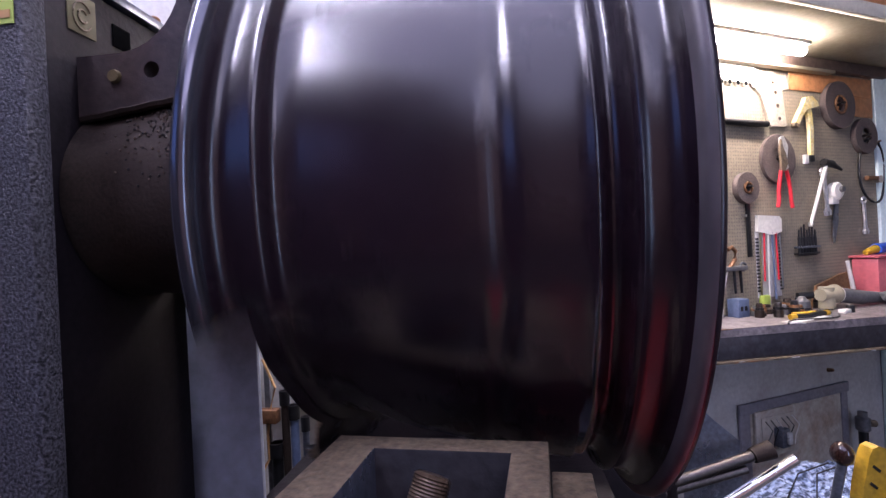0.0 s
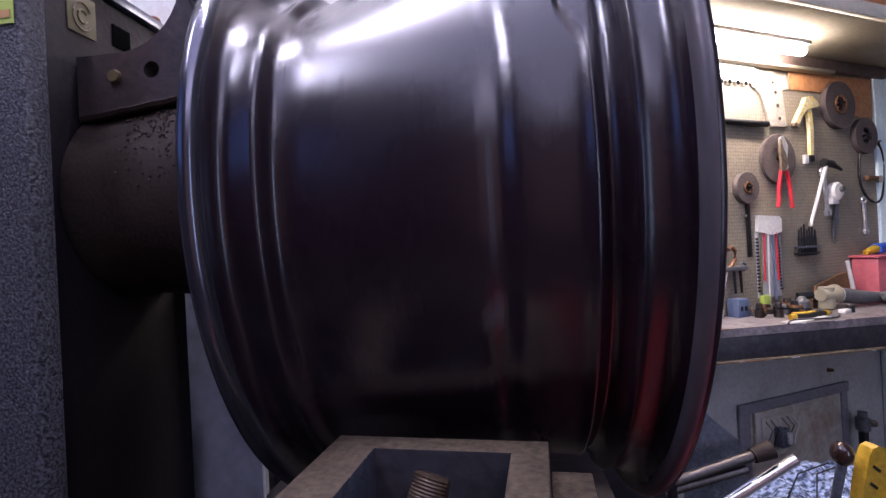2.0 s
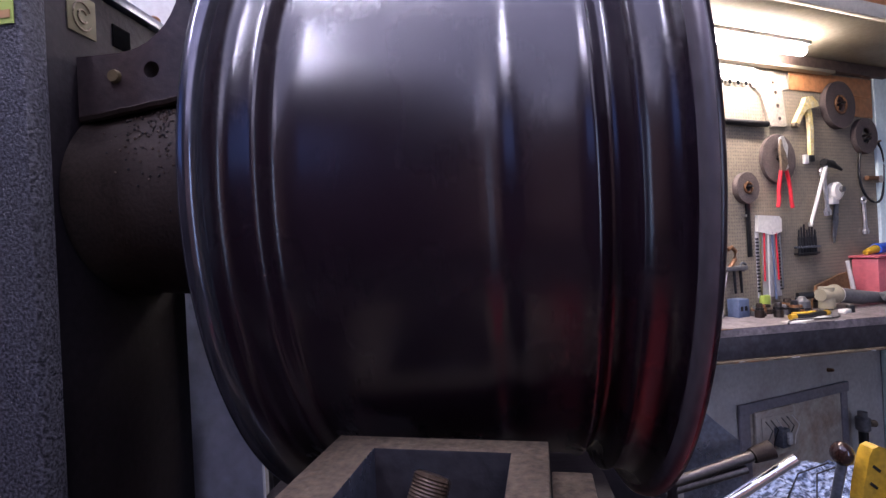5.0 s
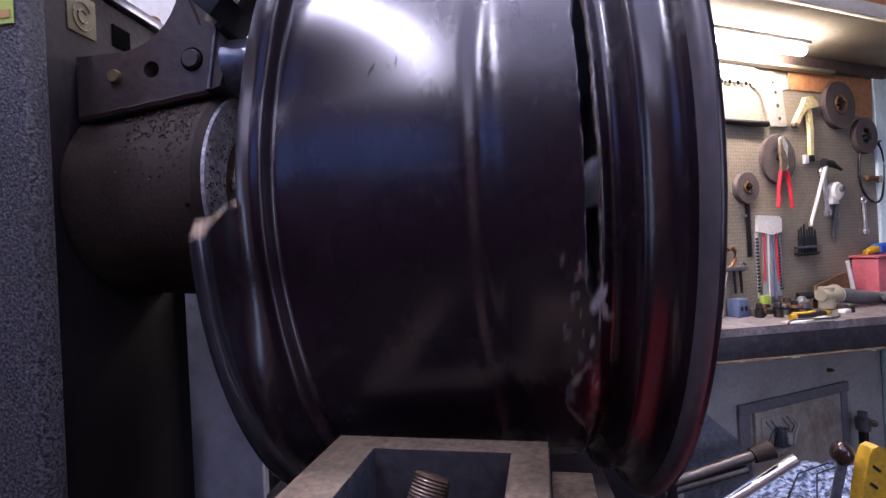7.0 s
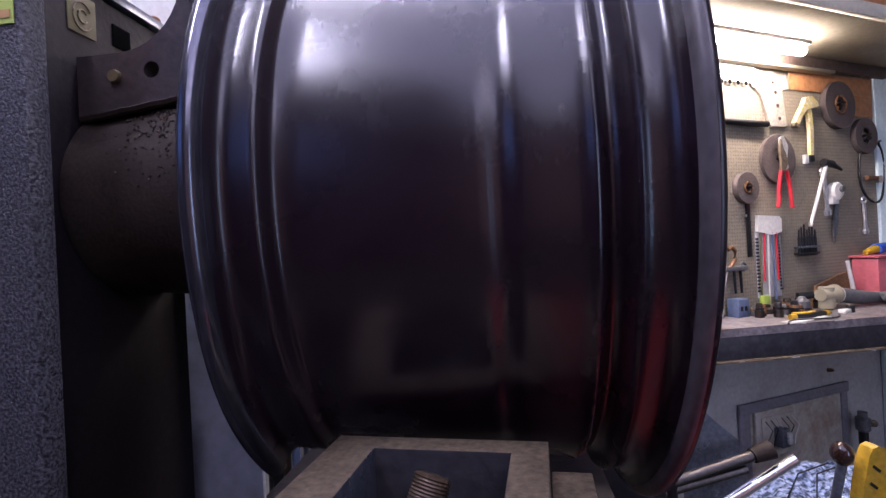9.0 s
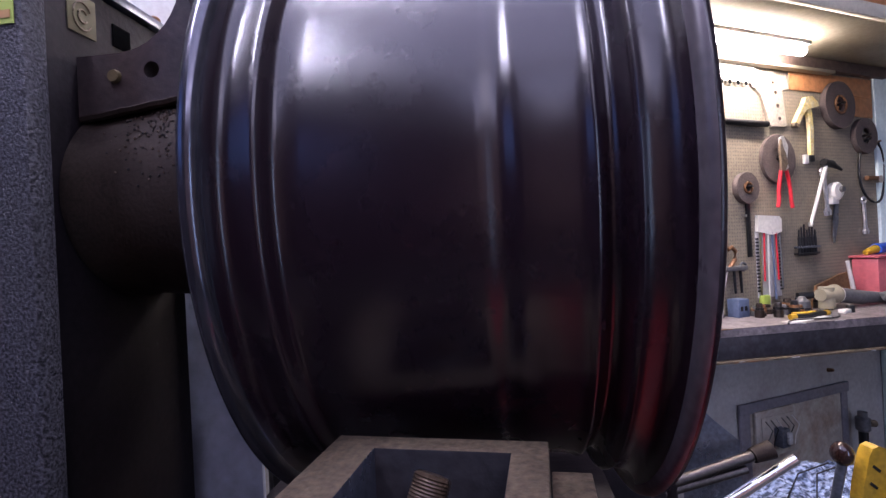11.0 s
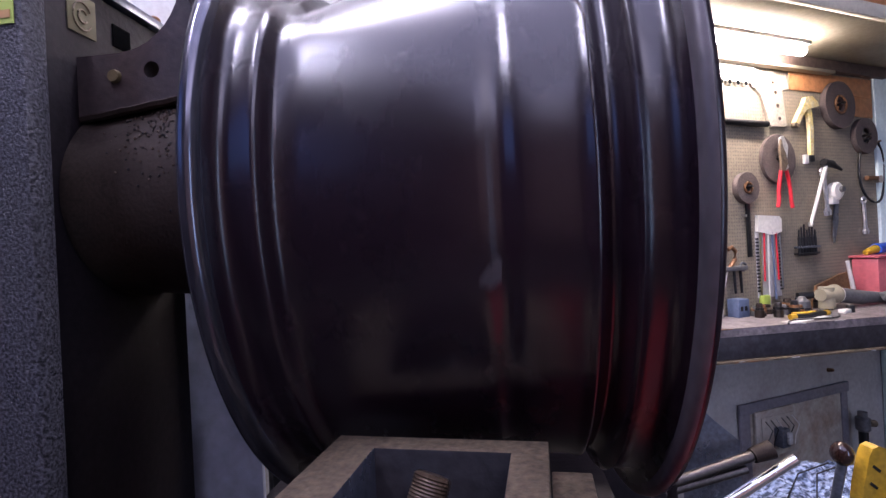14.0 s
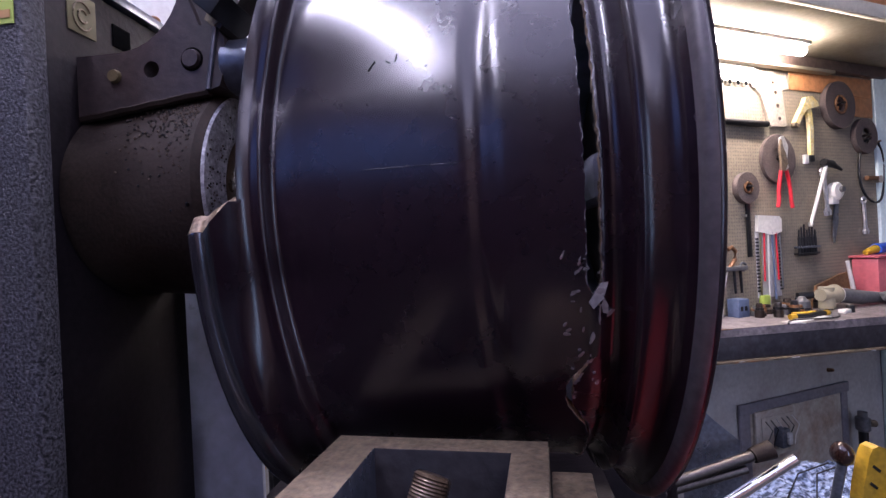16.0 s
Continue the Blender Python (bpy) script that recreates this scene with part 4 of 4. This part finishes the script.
# back board and battens round the panel
solid("backing_board", new_box(0.24, 0.53, -0.0245, -0.0205, 1.565, 1.647, 0.001), M_WOOD, WALL, "orange varnished plywood piece behind the discs", "board", kind="structure")
solid("backing_board", new_box(0.03, 0.53, -0.0245, -0.0205, 1.648, 1.722, 0.001), M_WOOD, WALL, "orange varnished plywood strip above the tools", "board", kind="structure")
solid("trim", new_box(-1.0, 0.60, -0.05, -0.021, 1.728, 1.7695, 0.002), M_DARKWOOD, WALL, "dark wooden batten under the shelf", "trim", kind="structure")
solid("trim", new_box(-1.0, 0.25, -0.055, -0.0255, 1.716, 1.7275, 0.001), M_SHELF, WALL, "grey batten edge above the tools", "trim", kind="structure")


# ---------------------------------------------------------------- on the bench
Z = 0.83


def angle_grinder():
    t = thing("angle_grinder", on_wall(0.02, 0.12, Z + 0.035, 0, 0, -6), "grey angle grinder lying on the workbench", "angle grinder")
    part("body", rod(rod(bmesh.new(), (0.03, 0, 0.016), (0.16, 0.0, -0.004), 0.028, 0.025, 20), (0.16, 0, -0.004), (0.285, 0, -0.014), 0.025, 0.019, 20), M_GREY, t)
    part("gear_head", rod(rod(bmesh.new(), (-0.035, 0, 0.018), (0.035, 0, 0.018), 0.022, 0.034, 18), (-0.005, 0, -0.03), (-0.005, 0, 0.045), 0.026, 0.024, 18), M_SHELF, t)
    part("collar", rod(bmesh.new(), (0.03, 0, 0.016), (0.042, 0, 0.014), 0.031, 0.031, 20), M_WHITE, t)
    part("tail", rod(bmesh.new(), (0.285, 0, -0.014), (0.305, 0, -0.014), 0.020, 0.016, 16), M_BLACK, t)
    part("side_handle", rod(bmesh.new(), (-0.005, 0.02, 0.018), (-0.075, 0.05, 0.012), 0.012, 0.014), M_BLACK, t)


angle_grinder()


def bench_clutter():
    t = thing("side_cutters", on_wall(-0.17, 0.2, Z + 0.009), "side cutters with black and yellow handles on the bench", "pliers")
    part("handle", tube([(-0.095, 0.01, 0), (-0.05, -0.006, 0), (0, -0.002, 0.003)], 0.009, 8), M_BLACK, t)
    part("handle", tube([(-0.06, 0.04, 0), (-0.03, 0.024, 0), (0.005, 0.006, 0.003)], 0.009, 8), M_YELLOW, t)
    part("handle_end", tube([(-0.112, 0.014, 0), (-0.093, 0.009, 0)], 0.0095, 8), M_YELLOW, t)
    part("jaws", rod(bmesh.new(), (0.0, 0.001, 0.002), (0.06, -0.002, 0.0), 0.012, 0.004, 8), M_BLACK, t)
    part("band", rod(bmesh.new(), (0.035, 0.0, 0.001), (0.05, -0.001, 0.001), 0.010, 0.009, 8), M_YELLOW, t)
    t = thing("paper_sheet", on_wall(-0.25, 0.215, Z + 0.001, 0, 0, 4), "crumpled sheet of sandpaper on the bench", "paper")
    part("sheet", new_box(-0.1, 0.1, -0.02, 0.02, 0, 0.003, 0.001), M_PAPER, t)
    part("rim_wire", tube([(-0.13 + 0.26 * k / 10, 0.025 * math.sin(k * 0.6) - 0.02, 0.004) for k in range(11)], 0.003, 6), M_BLACK, t)
    t = thing("machine_vice_knob", on_wall(0.0, 0.2, Z), "small white and black cap on the bench", "cap")
    part("cap", turned([(0, 0.012), (0.022, 0.012), (0.026, 0.008)], "z", 16), M_BLACK, t)
    part("wedge", new_box(-0.05, -0.014, -0.012, 0.012, 0, 0.014, 0.004), M_WHITE, t)
    # row of small rusty odds and ends along the panel
    rnd = random.Random(11)
    for k in range(20):
        u, d, h = -0.30 + 0.0185 * k + rnd.uniform(-0.008, 0.008), rnd.uniform(0.06, 0.13), rnd.uniform(0.018, 0.05)
        t = thing("machine_part", on_wall(u, d, Z, 0, 0, rnd.uniform(0, 90)), "small rusty machine part on the workbench", "machine part", "odds and ends on the bench")
        r = rnd.uniform(0.010, 0.019)
        part("body", turned([(0, r), (h * 0.5, r), (h * 0.52, r * 0.7), (h * 0.9, r * 0.7), (h, r * 0.55)], "z", 8 if k % 2 else 18), (M_CAST, M_GREY, M_BLACK, M_BRONZE, M_BROWN)[k % 5], t)
        part("nut", turned([(h * 0.52, r * 0.95), (h * 0.7, r * 0.95)], "z", 6), (M_BLACK, M_BROWN, M_STEEL)[k % 3], t)
    t = thing("hole_saw", on_wall(-0.11, 0.115, Z), "dark grey cup-shaped hole saw on the bench", "hole saw")
    part("cup", turned([(0, 0.024), (0.04, 0.024), (0.043, 0.018), (0.056, 0.009)], "z", 24), M_GREY, t)
    part("band", turned([(0.012, 0.0246), (0.018, 0.0246)], "z", 24), M_BLACK, t)
    # block with two holes and the clamp above it
    t = thing("drilled_block", on_wall(-0.335, 0.05, Z), "slate blue steel block with two square holes", "block")
    part("body", new_box(-0.026, 0.026, -0.022, 0.022, 0, 0.062, 0.003), M_BLUEGREY, t)
    for x in (-0.012, 0.008):
        part("hole_insert", new_box(x - 0.006, x + 0.006, -0.0232, -0.0215, 0.022, 0.038, 0.001), M_BLACK, t)
    t = thing("hanging_clamp", on_wall(-0.34, 0.045, 1.0), "small iron clamp and rusty hook on the panel", "clamp")
    part("bar", new_box(-0.06, 0.055, -0.012, 0.024, -0.012, 0.004, 0.003), M_GREY, t)
    part("hook", tube([(-0.02, 0, 0.0), (0.008, 0, 0.028), (0.012, 0, 0.055), (-0.006, 0, 0.070), (-0.024, 0, 0.062)], 0.007, 8), M_BROWN, t)
    part("ring", tube([(0.045 + 0.014 * math.cos(radians(a)), 0, 0.0 + 0.014 * math.sin(radians(a))) for a in range(0, 361, 24)], 0.004, 6), M_GREY, t)
    for x in (0.0, 0.03):
        part("leg", rod(bmesh.new(), (x, 0, -0.01), (x + 0.003, 0.0, -0.09), 0.005, 0.004), M_BLACK, t)
    part("wire", tube([(-0.03, 0, -0.01), (-0.045, 0, -0.05), (-0.06, 0, -0.10), (-0.066, 0, -0.165)], 0.003, 6), M_WHITE, t)
    # red bin with a blue tool on it
    t = thing("storage_bin", on_wall(0.44, 0.07, Z), "faded red plastic bin on the workbench", "bin")
    bm = bmesh.new()
    box(bm, -0.105, 0.14, -0.045, 0.045, 0, 0.165, 0.006)
    part("body", bm, M_REDBOX, t)
    part("rim", new_box(-0.112, 0.147, -0.052, 0.052, 0.1655, 0.176, 0.004), M_REDBOX, t)
    t = thing("blue_tool", on_wall(0.43, 0.07, Z + 0.176), "blue plastic handled tool lying on the red bin", "tool")
    part("handle", rod(bmesh.new(), (-0.02, 0, 0.022), (0.11, 0, 0.030), 0.022, 0.018), M_BLUE, t)
    part("head", rod(bmesh.new(), (-0.085, 0, 0.010), (-0.02, 0, 0.022), 0.010, 0.017), M_YELLOW, t)
    t = thing("leaning_plate", on_wall(0.17, 0.05, Z), "brown rusty plate leaning against the tool panel", "plate")
    part("plate", plate([(-0.12, 0.0), (0.12, 0.0), (0.11, 0.12), (0.04, 0.11), (-0.10, 0.075)], -0.004, 0.004), M_BROWN, t)
    part("stick", rod(bmesh.new(), (0.075, -0.012, 0.16), (0.10, -0.014, 0.05), 0.006, 0.008), M_PAPER, t)
    t = thing("plastic_bag", on_wall(0.43, 0.19, Z), "crumpled clear plastic bag on the workbench", "bag")
    bm = bmesh.new()
    bmesh.ops.create_icosphere(bm, subdivisions=4, radius=0.05)
    for v in bm.verts:
        v.co *= 1 + 0.45 * noise.noise(v.co * 28) + 0.3 * abs(noise.noise(v.co * 60))
        v.co.z = max(0, v.co.z * 0.75 + 0.034)
    part("film", bm, M_BAG, t, smooth=25)
    t = thing("rag", on_wall(0.26, 0.20, Z), "grey crumpled rag on the bench", "rag")
    bm = bmesh.new()
    bmesh.ops.create_icosphere(bm, subdivisions=4, radius=0.036)
    for v in bm.verts:
        v.co *= 1 + 0.5 * noise.noise(v.co * 32) + 0.25 * noise.noise(v.co * 70)
        v.co.z = max(0, v.co.z * 0.7 + 0.028)
    part("cloth", bm, M_GREY, t, smooth=60)


bench_clutter()


# ---------------------------------------------------------------- under the bench
def under_bench():
    t = thing("access_panel", on_wall(0, 0.004, 0), "grey framed access panel low in the wall", "access panel")
    part("panel", new_box(-0.26, 0.25, -0.006, 0, 0.20, 0.47, 0.001), M_INFILL, t, "stained cream infill")
    part("top_rail", new_box(-0.31, 0.295, -0.013, 0, 0.4705, 0.508, 0.002), M_FRAMEGREY, t)
    part("stile", new_box(0.2505, 0.287, -0.011, 0, 0.15, 0.47, 0.002), M_FRAMEGREY, t)
    part("stile", new_box(-0.31, -0.2605, -0.011, 0, 0.15, 0.47, 0.002), M_FRAMEGREY, t)
    t = thing("junction_box", on_wall(-0.135, 0.012, 0.39), "open grey electrical box with wires and rusty parts", "electrical box")
    part("backplate", new_box(-0.11, 0.11, -0.012, 0, -0.085, 0.085, 0.003), M_INFILL, t)
    part("frame", new_box(-0.085, 0.085, -0.016, -0.0125, -0.062, 0.062, 0.002), M_INFILL, t)
    so = part("socket", new_box(-0.03, 0.012, -0.05, -0.0165, -0.045, 0.022, 0.005), M_STEEL2, t)
    part("switch", new_box(-0.012, 0.006, -0.062, -0.0505, -0.030, 0.012, 0.003), M_BRIGHT, so)
    for k in range(6):
        u = -0.07 + 0.028 * k
        part("wire", tube([(u, -0.018, 0.05), (u + 0.012, -0.035, 0.02), (u - 0.01 + 0.008 * (k % 2), -0.03, -0.02), (u + 0.006, -0.02, -0.055)], 0.002, 6), (M_BRONZE, M_BLACK, M_PAPER)[k % 3], t)
    t = thing("wall_valve", on_wall(0.30, 0.03, 0.30), "dark pipe valve at the foot of the wall", "valve")
    part("body", turned([(0.02, 0.014), (0.03, 0.024), (0.075, 0.024), (0.08, 0.016), (0.098, 0.016)], "z", 18, None, Matrix.Translation((0, -0.025, 0))), M_GREY, t)
    part("pipe", rod(bmesh.new(), (0, -0.025, -0.30), (0, -0.025, 0.03), 0.016), M_BLACK, t)
    part("cap", rod(bmesh.new(), (0.03, -0.025, 0.05), (0.07, -0.025, 0.04), 0.014), M_STEEL, t)
    solid("screw_hook", rod(bmesh.new(), (0, 0, 0), (0, -0.02, 0.004), 0.008, 0.006), M_BROWN, on_wall(0.2, 0.0, 0.563), "small rusty screw in the wall", "screw")
    # crate with the wrap and rods
    t = thing("low_crate", on_wall(-0.50, 0.42, 0), "low dark wooden crate beside the lathe", "crate")
    part("body", new_box(-0.32, 0.30, -0.22, 0.22, 0, 0.36, 0.006), M_DARKWOOD, t)
    t = thing("bubble_wrap", on_wall(-0.46, 0.42, 0.36), "crumpled heap of clear blueish bubble wrap", "packaging")
    bm = bmesh.new()
    bmesh.ops.create_grid(bm, x_segments=90, y_segments=60, size=0.5)
    for v in bm.verts:
        x, y = v.co.x * 0.56, v.co.y * 0.42
        edge = max(abs(v.co.x), abs(v.co.y)) / 0.5
        h = 0.05 + 0.055 * noise.noise((x * 9, y * 9, 0)) + 0.022 * abs(noise.noise((x * 30, y * 30, 3))) + 0.010 * abs(noise.noise((x * 75, y * 75, 5)))
        v.co = Vector((x, y, max(0.001, h * (1 - edge ** 6))))
    part("sheet", bm, M_WRAP, t, smooth=80)


under_bench()


def levers():
    at = lambda x, y, z: Vector((x, y, z))
    base = at(0.60, 0.62, 0)
    t = thing("control_levers", Matrix.Translation(base), "chrome control levers with a dark ball knob", "levers")
    L = lambda p: at(*p) - base
    part("stand", new_box(-0.30, 0.02, -0.05, 0.13, 0.0, 0.38, 0.01), M_MACH, t)
    a, b = L((0.30, 0.59, 0.590)), L((0.495, 0.615, 0.645))
    part("lever", rod(bmesh.new(), a, b, 0.011, 0.011), M_BRONZE, t)
    part("knob", rod(bmesh.new(), b, b + (b - a).normalized() * 0.042, 0.015, 0.019, 18), M_CAST, t)
    part("lever", rod(bmesh.new(), L((0.30, 0.59, 0.575)), L((0.481, 0.612, 0.618)), 0.010, 0.009), M_BRONZE, t)
    part("lever_post", rod(bmesh.new(), L((0.32, 0.595, 0.38)), L((0.32, 0.595, 0.60)), 0.016), M_MACH, t)
    part("tube", rod(bmesh.new(), L((0.40, 0.615, 0.52)), L((0.585, 0.627, 0.634)), 0.012, 0.012, 18), M_CHROME, t, "polished bare steel tube")
    k = L((0.682, 0.639, 0.640))
    bm = bmesh.new()
    bmesh.ops.create_icosphere(bm, subdivisions=3, radius=0.023, matrix=Matrix.Translation(k) @ Matrix.Diagonal((0.92, 0.92, 1.1, 1)))
    part("ball_knob", bm, M_BLACK_GLOSS, t, "glossy black ball knob")
    part("knob_stem", rod(bmesh.new(), L((0.62, 0.636, 0.36)), k + Vector((0, 0, -0.02)), 0.010, 0.009), M_STEEL2, t)
    t = thing("yellow_handle", pose(0.722, 0.646, 0.0, 0, 1.6, 12), "yellow slotted plastic handle with black marks", "handle")
    part("grip", plate([(-0.036, 0.50), (-0.026, 0.575), (-0.012, 0.635), (-0.004, 0.651), (0.010, 0.656), (0.026, 0.650), (0.040, 0.63), (0.040, 0.56), (0.026, 0.50), (0.01, 0.40), (-0.034, 0.40)], -0.014, 0.014), M_YELLOW, t)
    for k in range(9):
        part("ridge", new_box(0.030, 0.044, -0.0165, 0.0165, 0.548 + 0.009 * k, 0.552 + 0.009 * k, 0.001), M_BLACK, t)
    for z in (0.575, 0.61):
        part("mark", new_box(-0.010, 0.010, -0.0155, -0.0142, -0.0028, 0.0028, 0, Matrix.Translation((-0.004 + (z - 0.575) * 0.2, 0, z)) @ Matrix.Rotation(radians(38), 4, "Y")), M_BLACK, t)
    part("post", new_box(-0.018, 0.018, -0.012, 0.012, 0, 0.40, 0.003), M_MACH, t)
    t = thing("black_cable", pose(0.7, 0.7, 0.0), "thin black cables hanging beside the levers", "cable")
    for k, x in enumerate((-0.02, 0.02)):
        part("strand", tube([(x - 0.10 + 0.06 * k, 0.05, 0.0), (x - 0.08 + 0.05 * k, 0.05, 0.42), (x - 0.03, 0.04, 0.55), (x + 0.03, 0.03, 0.58)], 0.0018, 6), M_BLACK, t)
    t = thing("dark_guard", pose(0.40, 0.66, 0.0), "dark blue-grey pointed sheet metal guard", "guard")
    part("sheet", plate([(-0.03, 0.0), (0.09, 0.0), (0.09, 0.66), (0.045, 0.70), (0.0, 0.745), (-0.03, 0.70)], -0.003, 0.003), M_STEEL2, t)


M_BLACK_GLOSS = mat("glossy_dark_knob", (0.03, 0.014, 0.01), 0.1, 0, 0.1, 90, 0.02, 10, coat=0.5, rough_vary=0.03)
levers()


# ---------------------------------------------------------------- behind the machine
def behind_machine():
    solid("white_board", new_box(-0.60, -0.40, 0.60, 0.612, 0.76, 1.15, 0.002), M_WHITE, Matrix.Identity(4), "white sheet leaning behind the machine", "board")
    for x, z1, r, m, lab in ((-0.478, 0.83, 0.008, M_CAST, "brown"), (-0.458, 0.80, 0.009, M_BLUEGREY, "slate blue"), (-0.434, 0.775, 0.007, M_STEEL2, "grey"), (-0.50, 0.72, 0.012, M_BLACK, "black")):
        t = thing("pipe", pose(x, 0.5, 0), lab + " pipe standing behind the machine", "pipe", "pipes behind the machine")
        part("tube", rod(bmesh.new(), (0, 0, 0), (0, 0, z1), r), m, t)
        part("collar", rod(bmesh.new(), (0, 0, z1 - 0.03), (0, 0, z1), r * 1.35), M_BLACK, t)
    t = thing("hanging_wire", pose(-0.518, 0.49, 0), "bent bare copper wire behind the machine", "wire")
    part("wire", tube([(0.0, 0, 0.90), (0.025, 0, 0.84), (0.01, 0, 0.785), (0.004, 0, 0.74), (0.006, 0, 0.69), (-0.016, 0, 0.655)], 0.0028, 8), M_COPPER, t)
    part("clip", new_box(-0.03, 0.03, -0.012, 0.012, 0.765, 0.795, 0.004), M_BROWN, t)
    part("post", new_box(-0.006, 0.006, 0.012, 0.02, 0.0, 0.92, 0.001), M_GREY, t)


behind_machine()


# ---------------------------------------------------------------- what moves
WHEEL = wheel()


def motions():
    turns = [(0.0, 0), (0.5, 58), (1.0, 117), (1.5, 175), (1.9, 223), (2.2, 264), (2.4, 293), (2.7, 336), (2.9, 365.5), (3.0, 377.5), (3.1, 388), (3.3, 407), (3.7, 441), (4.1, 473), (4.7, 519), (5.3, 561), (5.8, 592), (6.3, 620.5),
             (6.6, 637), (6.9, 653), (7.2, 668), (7.5, 680), (7.7, 688), (8.0, 703.5), (8.3, 722.5), (8.6, 736.5), (9.2, 757), (9.8, 777), (10.4, 796), (11.0, 814), (11.4, 827), (12.0, 850), (12.6, 877), (13.0, 893), (13.5, 919), (14.0, 950), (14.5, 977),
             (14.9, 999.5), (15.0, 1004.2), (15.1, 1008.6), (15.2, 1012.0), (15.3, 1015.7), (15.4, 1018.8), (15.5, 1020.3), (15.6, 1018.9), (15.7, 1017.9), (15.8, 1017.6), (16.0, 1017.6)]
    walk(WHEEL, [(t, pose(0, 0, AXLE, a)) for t, a in turns])


motions()
